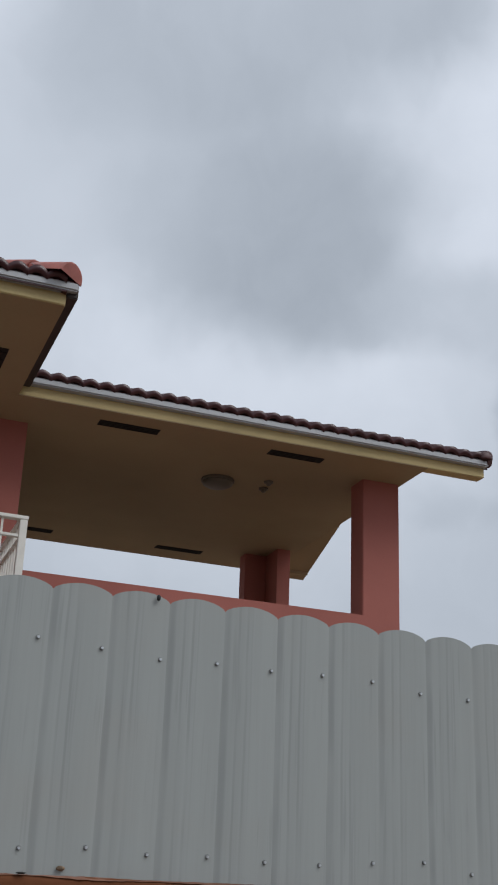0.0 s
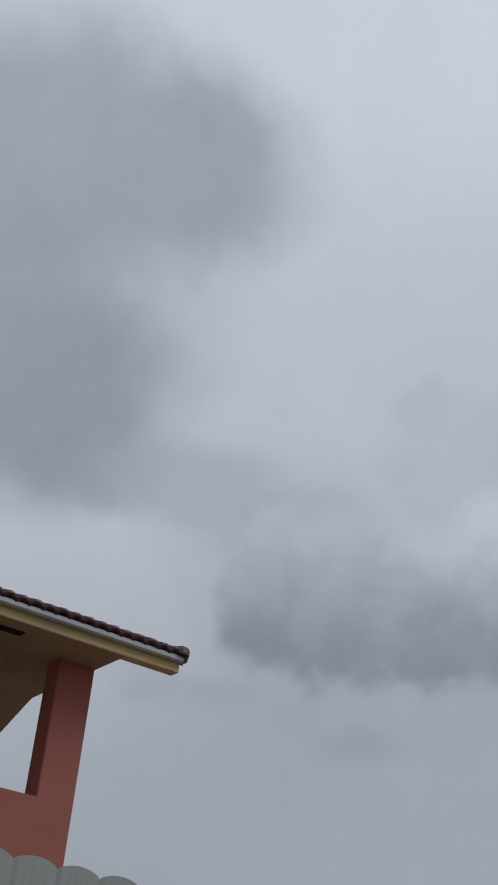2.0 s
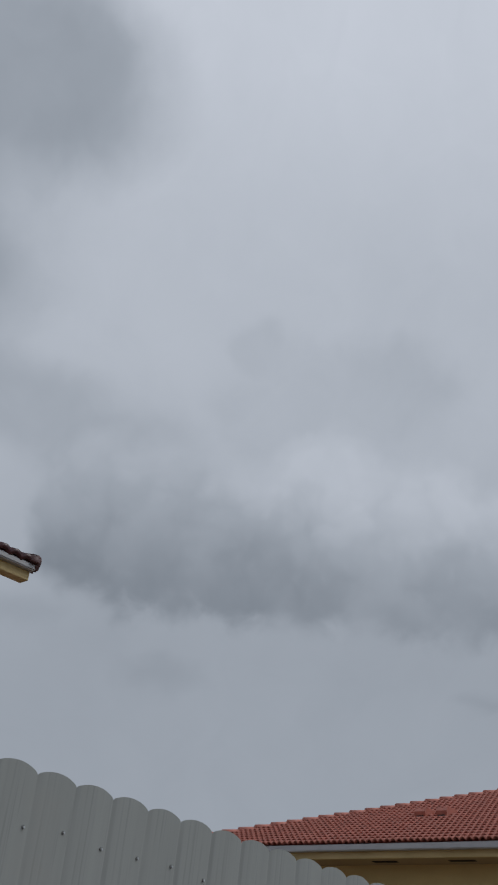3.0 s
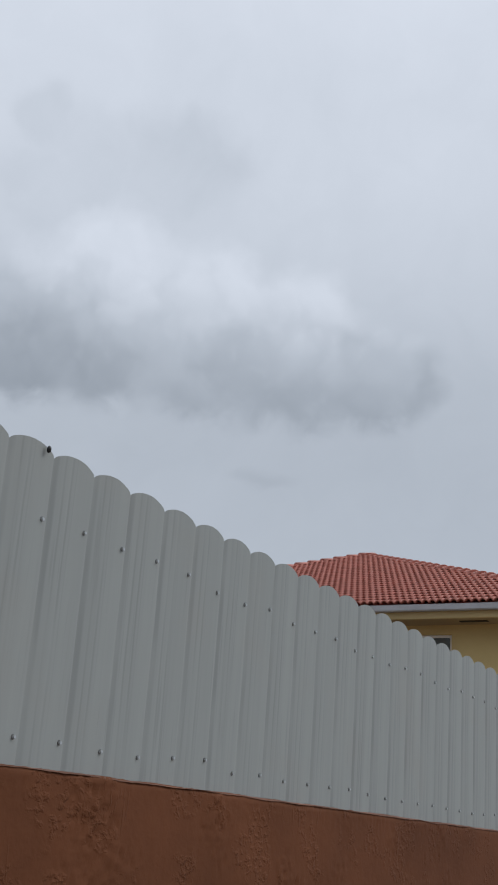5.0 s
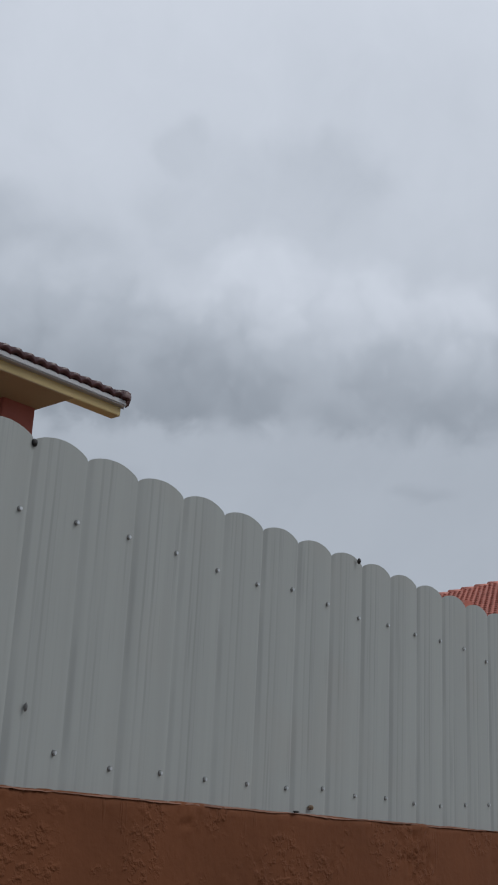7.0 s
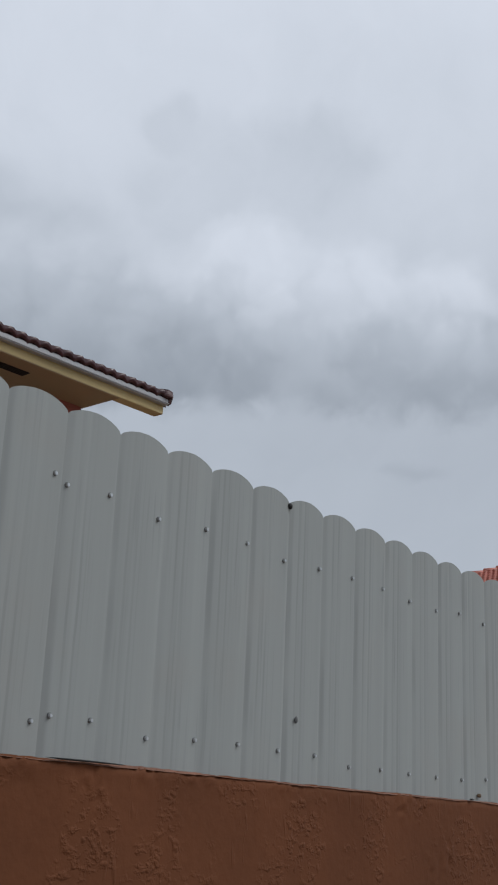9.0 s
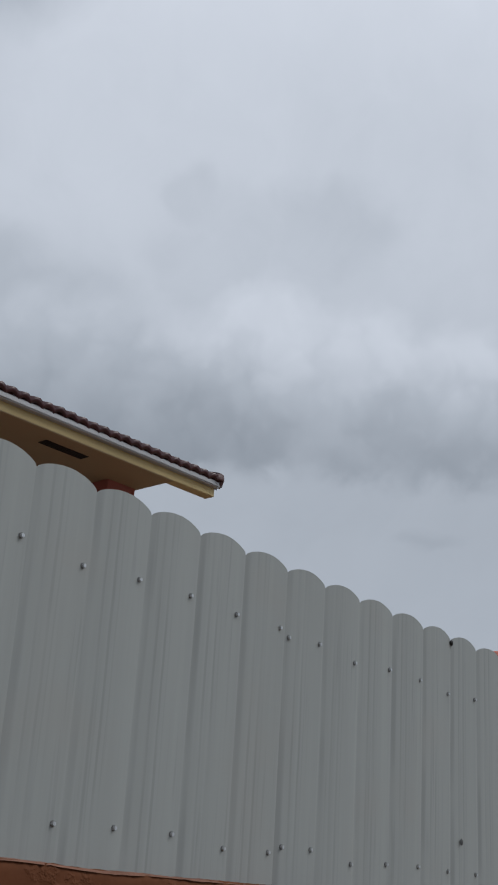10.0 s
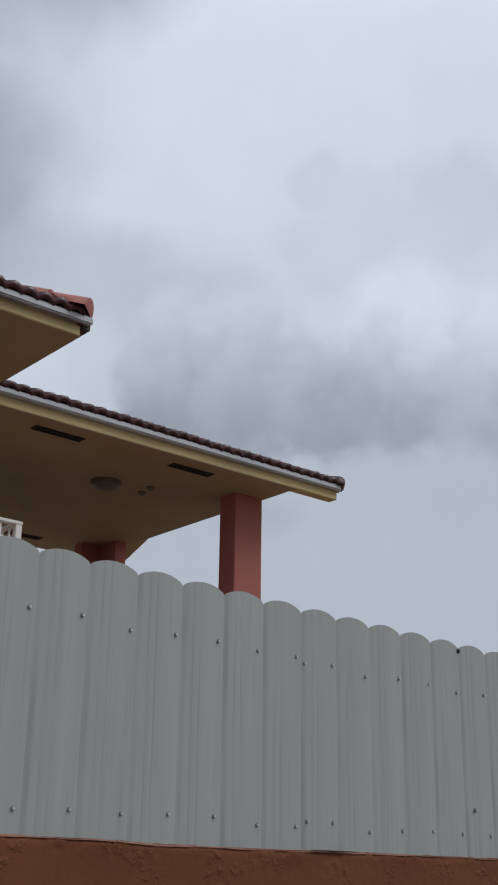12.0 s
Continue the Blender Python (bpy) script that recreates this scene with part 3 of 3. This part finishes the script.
def tile_mesh(name, width, length, rise, thick, mat, n=10):
    """A tile with one roll: across x, up the slope along y, its lower edge at the origin."""
    bm = bmesh.new()
    grid = []
    for y in (0.0, length):
        row = []
        for layer in (0, 1):
            line = []
            for i in range(n + 1):
                s = i / n
                z = rise * (0.5 - 0.5 * math.cos(2 * math.pi * s)) ** 0.45
                line.append(bm.verts.new((width * (s - 0.5), y, z - layer * thick)))
            row.append(line)
        grid.append(row)
    for i in range(n):
        bm.faces.new((grid[0][0][i], grid[0][0][i + 1], grid[1][0][i + 1], grid[1][0][i]))
        bm.faces.new((grid[0][1][i + 1], grid[0][1][i], grid[1][1][i], grid[1][1][i + 1]))
        bm.faces.new((grid[0][1][i], grid[0][1][i + 1], grid[0][0][i + 1], grid[0][0][i]))
    me = bpy.data.meshes.new(name)
    bm.normal_update()
    bm.to_mesh(me)
    bm.free()
    me.materials.append(mat)
    me.shade_smooth()
    return me


def cap_mesh(name, length, radius, mat):
    """A half-round ridge cap along y, a little wider at its lower end."""
    bm = bmesh.new()
    n = 8
    rings = []
    for y, r in ((0.0, radius * 1.14), (length, radius * 0.90)):
        rings.append([[bm.verts.new((q * math.cos(math.pi * i / n), y, q * math.sin(math.pi * i / n) * 0.8)) for i in range(n + 1)] for q in (r, r - 0.018)])
    for i in range(n):
        bm.faces.new((rings[0][0][i + 1], rings[0][0][i], rings[1][0][i], rings[1][0][i + 1]))
        bm.faces.new((rings[0][0][i], rings[0][0][i + 1], rings[0][1][i + 1], rings[0][1][i]))
        bm.faces.new((rings[1][0][i + 1], rings[1][0][i], rings[1][1][i], rings[1][1][i + 1]))
    bm.faces.new(rings[0][1])
    me = bpy.data.meshes.new(name)
    bm.normal_update()
    bm.to_mesh(me)
    bm.free()
    me.materials.append(mat)
    me.shade_smooth()
    return me


def slope_pose(origin, right, up):
    """A pose with x along right, y along up (the slope), z off the roof."""
    x, y = Vector(right).normalized(), Vector(up).normalized()
    z = x.cross(y)
    m = Matrix((x, y, z)).transposed().to_4x4()
    m.translation = origin
    return m


def prism(pts, thick):
    """A flat roof deck from its corners, thick downwards."""
    bm = bmesh.new()
    top = [bm.verts.new(p) for p in pts]
    low = [bm.verts.new((p[0], p[1], p[2] - thick)) for p in pts]
    n = len(pts)
    for i in range(n):
        bm.faces.new((low[i], low[(i + 1) % n], top[(i + 1) % n], top[i]))
    bm.faces.new(top)
    bm.faces.new(low[::-1])
    bmesh.ops.recalc_face_normals(bm, faces=bm.faces[:])
    return bm


def hp(a, b, z):
    return Vector((a * U, b * U, H(z)))


ridge_z = EAVE_Z + PITCH * (RIDGE_B + 0.6)
roof = part("roof", prism([hp(-34, 0.1, EAVE_Z + PITCH * -0.6), hp(0.1, 0.1, EAVE_Z + PITCH * -0.6), hp(0.1, RIDGE_B, ridge_z - 0.5), hp(-34, RIDGE_B, ridge_z - 0.5)], 0.06), TILE_SHADED, house, "red clay tile roof, shade darkened into its colour")
part("verge_soffit", prism([hp(A_COL + 0.22, RIDGE_B, ridge_z - 0.9), hp(-0.5, RIDGE_B, ridge_z - 0.9), hp(-0.5, 30.9, SOF + 0.14), hp(A_COL + 0.22, 30.9, SOF + 0.14)], 0.02), SOFFIT, house, "ochre boarding under the gable overhang")
part("rear_roof", prism([hp(-34, RIDGE_B, ridge_z - 0.5), hp(-0.4, RIDGE_B, ridge_z - 0.5), hp(-0.4, 31.0, EAVE_Z - 0.55), hp(-34, 31.0, EAVE_Z - 0.55)], 0.06), TILE_SHADED, house)
wing_top = EAVE_Z + PITCH * 18
wroof = part("wing_roof", prism([hp(-70, -12.9, EAVE_Z - 0.3), hp(-32.9, -12.9, EAVE_Z - 0.3), hp(-50.9, 5.1, wing_top - 0.3), hp(-70, 5.1, wing_top - 0.3)], 0.06), TILE_SHADED, house, "red clay tile roof, shade darkened into its colour")
part("wing_side_roof", prism([hp(-32.9, -12.9, EAVE_Z - 0.3), hp(-32.9, 23.1, EAVE_Z - 0.3), hp(-50.9, 5.1, wing_top - 0.3)], 0.06), TILE_SHADED, house)

# ======== neighbouring house ========
N_EX, N_EZ, N_HALF, N_CY = 111.0, 20.3, 45.0, 59.9
APEX = Vector((156.3 * U, N_CY * U, H(37.25)))
EY0, EY1 = (N_CY - N_HALF) * U, (N_CY + 32.5) * U
EX = N_EX * U
nhouse = empty("neighbour_house", pose(EX, N_CY * U, 0), "yellow two-storey house with red tiled hip roof", "house")
SHIFT = Vector((EX, N_CY * U, 0))


def npt(x, y, z):
    return Vector((x, y, z)) - SHIFT


def nbox(x0, x1, y0, y1, z0, z1, bevel=0.0):
    return box(x0 - SHIFT.x, x1 - SHIFT.x, y0 - SHIFT.y, y1 - SHIFT.y, z0, z1, bevel)


EZ = H(N_EZ)
BACK = EX + 26.0
nwall_x = EX + 0.75
N_SOF = H(18.9)
WY0, WY1, WTOP, WBOT = 31.65 * U, 38.4 * U, H(17.9), H(11.5)
WA, WB = nwall_x, nwall_x + 0.22
NY0, NY1 = EY0 + 0.75, EY1 - 0.75
# front wall in four pieces round the window opening
fw = bmesh.new()
for y0, y1, z0, z1 in ((NY0, WY0, 0, N_SOF), (WY1, NY1, 0, N_SOF), (WY0, WY1, WTOP, N_SOF), (WY0, WY1, 0, WBOT)):
    add_box(fw, WA - SHIFT.x, WB - SHIFT.x, y0 - SHIFT.y, y1 - SHIFT.y, z0, z1)
part("front_wall", fw, WALL_YELLOW, nhouse)
part("side_wall", nbox(WB, BACK - 0.97, NY0, NY0 + 0.22, 0, N_SOF), WALL_YELLOW, nhouse)
part("side_wall", nbox(WB, BACK - 0.97, NY1 - 0.22, NY1, 0, N_SOF), WALL_YELLOW, nhouse)
part("rear_wall", nbox(BACK - 0.97, BACK - 0.75, NY0, NY1, 0, N_SOF), WALL_YELLOW, nhouse)
part("soffit", nbox(EX + 0.08, BACK - 0.08, EY0 + 0.08, EY1 - 0.08, N_SOF, N_SOF + 0.06), SOFFIT, nhouse)
part("eave_board", nbox(EX + 0.04, EX + 0.10, EY0, EY1, N_SOF - 0.01, N_SOF + 0.14, 0.006), YELLOW, nhouse, "pale yellow painted eave board")
part("gutter", nbox(EX - 0.09, EX + 0.04, EY0 - 0.09, EY1 + 0.09, N_SOF + 0.12, EZ - 0.01, 0.015), GUTTER, nhouse, "white box gutter")
part("side_gutter", nbox(EX + 0.05, BACK, EY0 - 0.09, EY0 + 0.04, N_SOF + 0.12, EZ - 0.01, 0.015), GUTTER, nhouse, "white box gutter")
for y in (26.5, 46.0, 55.5):
    part("soffit_vent", nbox(EX + 0.34, EX + 0.46, (y + 0.6) * U, (y + 3.6) * U, N_SOF - 0.012, N_SOF + 0.01), VENT_DARK, nhouse, "dark narrow soffit vent")
win = part("window", nbox(WA + 0.06, WA + 0.11, WY0, WY0 + 0.05, WBOT, WTOP, 0.004), WHITE_METAL, nhouse, "white-framed sliding window with dark glass")
part("frame", nbox(WA + 0.06, WA + 0.11, WY1 - 0.05, WY1, WBOT, WTOP, 0.004), WHITE_METAL, win)
part("frame", nbox(WA + 0.06, WA + 0.11, WY0 + 0.05, WY1 - 0.05, WTOP - 0.05, WTOP, 0.004), WHITE_METAL, win)
part("frame", nbox(WA + 0.06, WA + 0.11, WY0 + 0.05, WY1 - 0.05, WBOT, WBOT + 0.05, 0.004), WHITE_METAL, win)
part("mullion", nbox(WA + 0.06, WA + 0.11, (WY0 + WY1) / 2 - 0.02, (WY0 + WY1) / 2 + 0.02, WBOT + 0.05, WTOP - 0.05, 0.004), WHITE_METAL, win)
for y0, y1 in ((WY0 + 0.05, (WY0 + WY1) / 2 - 0.02), ((WY0 + WY1) / 2 + 0.02, WY1 - 0.05)):
    part("pane", nbox(WA + 0.08, WA + 0.086, y0, y1, WBOT + 0.05, WTOP - 0.05), GLASS, win)


def tile_vent(y, x):
    """A small hooded tile vent standing on the slope."""
    z = EZ + (APEX.z - EZ) / (APEX.x - EX) * (x - EX)
    bm = extrude_profile([(-0.02, 0.0), (-0.09, 0.17), (-0.05, 0.24), (0.10, 0.27), (0.34, 0.26), (0.40, 0.0)], 0.27, "y")
    for v in bm.verts:
        v.co.y -= 0.135
    vent = part("roof_vent", bm, TILE_RED, nhouse, "red hooded roof vent")
    vent.location = npt(x, y, z)
    part("mouth", box(-0.075, -0.03, -0.09, 0.09, 0.03, 0.085), VENT_DARK, vent)


for y in (62.2, 59.2):
    tile_vent(y * U, 127.6 * U)

RIDGE_END = npt(BACK - (APEX.x - EX), APEX.y, APEX.z)
AP = APEX - SHIFT
nroof = part("roof", prism([npt(EX, EY0, EZ), npt(EX, EY1, EZ), AP], 0.06), TILE_RED, nhouse, "red clay tile hip roof")
part("roof_side", prism([npt(EX, EY0, EZ), AP, RIDGE_END, npt(BACK, EY0, EZ)], 0.06), TILE_RED, nhouse)
part("roof_side", prism([npt(EX, EY1, EZ), npt(BACK, EY1, EZ), RIDGE_END, AP], 0.06), TILE_RED, nhouse)
part("roof_rear", prism([npt(BACK, EY0, EZ), npt(BACK, EY1, EZ), RIDGE_END], 0.06), TILE_RED, nhouse)

# ======== roof pieces, house behind the fence ========
UP_F = Vector((0, 1, PITCH))
TILE_A = tile_mesh("roof_tile", ROLL * U * 1.02, COURSE * U * 1.1, 0.048, 0.072, TILE_SHADED)
# hip caps use the paler copy of the clay with light painted in
CAP_A = cap_mesh("ridge_cap", 2.7 * U, 0.155, TILE_CAP_LIT)
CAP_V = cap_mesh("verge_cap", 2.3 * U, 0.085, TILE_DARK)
n_front = int(33.2 / ROLL)
for k in range(n_front):
    a = -0.50 - ROLL * (k + 0.5)
    for r in range(2):
        b = -0.62 + COURSE * r / math.sqrt(1 + PITCH ** 2)
        piece("roof_tile", TILE_A, roof, slope_pose(hp(a, b, EAVE_Z + PITCH * (b + 0.6) + 0.14 + rnd.gauss(0, 0.02)), (1, rnd.gauss(0, 0.006), rnd.gauss(0, 0.008)), UP_F))
for k in range(int(36 / ROLL)):
    a = -33.0 - ROLL * (k + 0.5)
    for r in range(3):
        b = -13.15 + COURSE * r / math.sqrt(1 + PITCH ** 2)
        if a > -32.9 - (b + 13.15) - 0.2:
            continue
        piece("roof_tile", TILE_A, wroof, slope_pose(hp(a, b, EAVE_Z + PITCH * (b + 13.1) + 0.15 + rnd.gauss(0, 0.02)), (1, rnd.gauss(0, 0.006), rnd.gauss(0, 0.008)), UP_F))
for k in range(12):
    b = -12.6 + ROLL * (k + 0.5)
    piece("roof_tile", TILE_A, wroof, slope_pose(hp(-32.9, b, EAVE_Z), (0, 1, rnd.gauss(0, 0.008)), (-1, 0, PITCH)))
# hip caps of the wing and verge caps of the gable
hip = Vector((-1, 1, PITCH))
for k in range(12):
    d = 2.4 * k / hip.length
    piece("ridge_cap", CAP_A, wroof, slope_pose(hp(-32.80, -13.14, EAVE_Z + 0.08) + hip * d * U, (1, 1, 0), hip + Vector((0, 0, 0.02))))
for k in range(8):
    b = -0.55 + 2.0 * k
    piece("ridge_cap", CAP_V, roof, slope_pose(hp(-0.38, b, EAVE_Z + PITCH * (b + 0.6) + 0.02), (1, 0, 0), (0, 1, PITCH + 0.02)))
    piece("ridge_cap", CAP_V, roof, slope_pose(hp(-0.65, 30.9 - 2.0 * k, EAVE_Z - 0.5 + PITCH * 2.0 * k), (-1, 0, 0), (0, -1, PITCH + 0.02)))



def end_cap(place, radius, mat, over, label):
    """Rounded mortar-filled end of a row of caps."""
    bm = bmesh.new()
    bmesh.ops.create_uvsphere(bm, u_segments=16, v_segments=10, radius=radius)
    for v in bm.verts:
        v.co.y *= 0.55
        v.co.z = max(v.co.z, -0.25 * radius)
    ob = part("end_cap", bm, mat, over, label, smooth=True)
    ob.location = place


end_cap(hp(-0.38, -0.55, EAVE_Z + 0.05), 0.084, TILE_DARK, roof, "closed rounded verge end")

# the verge's end piece hangs over the gutter's end
vp = [(-0.72, 0.0), (-0.76, 0.38), (-0.60, 0.64), (-0.2, 0.80), (1.6, 1.28), (1.6, 0.8), (0.2, 0.3), (-0.1, -0.48), (-0.5, -0.52)]
ve = extrude_profile([(b * U, z * U) for b, z in vp], 0.52 * U)
bmesh.ops.bevel(ve, geom=ve.edges[:], offset=0.022, segments=3, affect="EDGES")
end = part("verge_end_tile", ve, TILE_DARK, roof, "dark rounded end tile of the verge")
end.location = hp(-0.38, 0.05, EAVE_Z - 0.02)

# soffit vents, each a frame with slats over a dark box


def soffit_vent(a0, a1, b0, b1):
    v = part("soffit_vent", hb(a0, a1, b0, b1, SOF - 0.035, SOF + 0.02), VENT_DARK, house, "dark narrow soffit vent")
    for i in range(4):
        b = b0 + (b1 - b0) * (i + 0.5) / 4
        part("slat", hb(a0 + 0.05, a1 - 0.05, b - 0.03, b + 0.03, SOF - 0.07, SOF - 0.035), VENT_DARK, v)


soffit_vent(-27.3, -23.3, 1.6, 2.5)
soffit_vent(-15.6, -11.7, 1.55, 2.45)
soffit_vent(-28.9, -24.8, 26.5, 27.4)
soffit_vent(-15.9, -11.8, 26.4, 27.3)
soffit_vent(-35.65, -34.55, -6.1, -2.1)

# balcony railing of the wing
RAIL_Z = 15.32
rail = part("railing", hb(-60, -32.62, -7.3, -6.85, RAIL_Z - 0.2, RAIL_Z, 0.005), WHITE_METAL, house, "white painted metal balcony railing")
part("side_rail", hb(-33.02, -32.66, -6.83, 3.9, RAIL_Z - 0.2, RAIL_Z, 0.005), WHITE_METAL, rail)
for z in (RAIL_Z - 1.0, DECK + 0.5):
    part("mid_rail", hb(-60, -33.06, -7.2, -6.95, z - 0.16, z, 0.004), WHITE_METAL, rail)
    part("mid_rail", hb(-32.96, -32.72, -6.8, 3.9, z - 0.16, z, 0.004), WHITE_METAL, rail)
part("post", hb(-33.05, -32.65, -7.27, -6.88, DECK, RAIL_Z - 0.2, 0.005), WHITE_METAL, rail)
part("post", hb(-33.05, -32.65, 3.5, 3.88, DECK, RAIL_Z - 0.2, 0.005), WHITE_METAL, rail)
bal = box(-0.010, 0.010, -0.010, 0.010, 0, (RAIL_Z - 0.2 - DECK) * U)
bal_me = bpy.data.meshes.new("baluster")
bal.to_mesh(bal_me)
bal.free()
bal_me.materials.append(WHITE_METAL)
for k in range(18):
    piece("baluster", bal_me, rail, pose((-33.95 - 0.9 * k) * U, -7.08 * U, H(DECK)))
for k in range(12):
    piece("baluster", bal_me, rail, pose(-32.84 * U, (-6.1 + 0.8 * k) * U, H(DECK)))


def turned(profile, n=24):
    """A body of revolution from (radius, height) pairs."""
    bm = bmesh.new()
    rings = [[bm.verts.new((r * math.cos(2 * math.pi * i / n), r * math.sin(2 * math.pi * i / n), z)) for i in range(n)] for r, z in profile]
    for p, q in zip(rings, rings[1:]):
        for i in range(n):
            bm.faces.new((p[i], p[(i + 1) % n], q[(i + 1) % n], q[i]))
    bm.faces.new(rings[0][::-1])
    bm.faces.new(rings[-1])
    bmesh.ops.recalc_face_normals(bm, faces=bm.faces[:])
    return bm


lamp = empty("ceiling_lamp", HM @ pose(-16.8 * U, 8.8 * U, H(SOF)), "round opal ceiling lamp, switched off, on the terrace soffit", "ceiling lamp")
part("base", turned([(0.215, 0.0), (0.215, -0.03), (0.20, -0.035)]), OPAL, lamp)
part("shade", turned([(0.20, -0.032), (0.19, -0.065), (0.15, -0.09), (0.08, -0.102), (0.01, -0.105)]), OPAL, lamp, "opal glass shade", smooth=True)
for a, b in ((-13.2, 9.0), (-13.4, 7.5)):
    s = empty("ceiling_sensor", HM @ pose(a * U, b * U, H(SOF)), "small pale round sensor on the terrace soffit", "sensor", "sensors on the soffit")
    part("base", turned([(0.06, 0.0), (0.06, -0.02), (0.045, -0.03)]), OPAL, s)
    part("dome", turned([(0.035, -0.03), (0.03, -0.05), (0.01, -0.06)]), OPAL, s)

# ======== roof pieces, neighbouring house ========
slope = (APEX.z - EZ) / (APEX.x - EX)
UPN = Vector((1, 0, slope))
UPL = UPN.length
NROLL, NCOURSE = 0.76 * U, 1.82 * U
TILE_N = tile_mesh("roof_tile", NROLL * 1.02, NCOURSE * 1.12, 0.056, 0.028, TILE_RED, 8)
CAP_N = cap_mesh("ridge_cap", 0.46, 0.125, TILE_RED)
rest_v, rest_f = [], []
src_v = [v.co.copy() for v in TILE_N.vertices]
src_f = [tuple(p.vertices) for p in TILE_N.polygons]
nrows = int((APEX.x - EX) * UPL / NCOURSE) + 1
singles = 0
for r in range(nrows):
    x = EX - 0.10 + NCOURSE * r / UPL
    z = EZ + slope * (x - EX) + 0.066
    share = (APEX.x - x) / (APEX.x - EX)
    for k in range(-int(share * (APEX.y - EY0) / NROLL), int(share * (EY1 - APEX.y) / NROLL)):
        y = APEX.y + NROLL * (k + 0.5)
        m = slope_pose(npt(x, y, z + rnd.gauss(0, 0.001)), (rnd.gauss(0, 0.002), -1, rnd.gauss(0, 0.002)), UPN - Vector((0, 0, 0.15)))
        if singles < 300 and r < 6 and 4.4 < y < 11.3:
            piece("roof_tile", TILE_N, nroof, m)
            singles += 1
        else:
            base = len(rest_v)
            rest_v += [m @ v for v in src_v]
            rest_f += [tuple(base + i for i in f) for f in src_f]
me = bpy.data.meshes.new("roof_tiles")
me.from_pydata(rest_v, [], rest_f)
me.materials.append(TILE_RED)
me.shade_smooth()
tiles = new("roof_tiles", me)
tiles.parent = nroof
tagged(tiles, kind="stuff")
for sgn, corner in ((-1, npt(EX - 0.05, EY0 - 0.05, EZ)), (1, npt(EX - 0.05, EY1 + 0.05, EZ))):
    way = AP - corner
    steps = int(way.length / 0.40)
    flat = Vector((way.y, -way.x, 0))
    for k in range(steps + 1):
        piece("ridge_cap", CAP_N, nroof, slope_pose(corner + way * (k * 0.40 / way.length) + Vector((0, 0, 0.03)), flat, way + Vector((0, 0, way.length * -0.075))))
for k in range(12):
    piece("ridge_cap", CAP_N, nroof, slope_pose(AP + Vector((0.4 * k + 0.05, 0, 0.02)), (0, -1, 0), (1, 0, -0.01)))
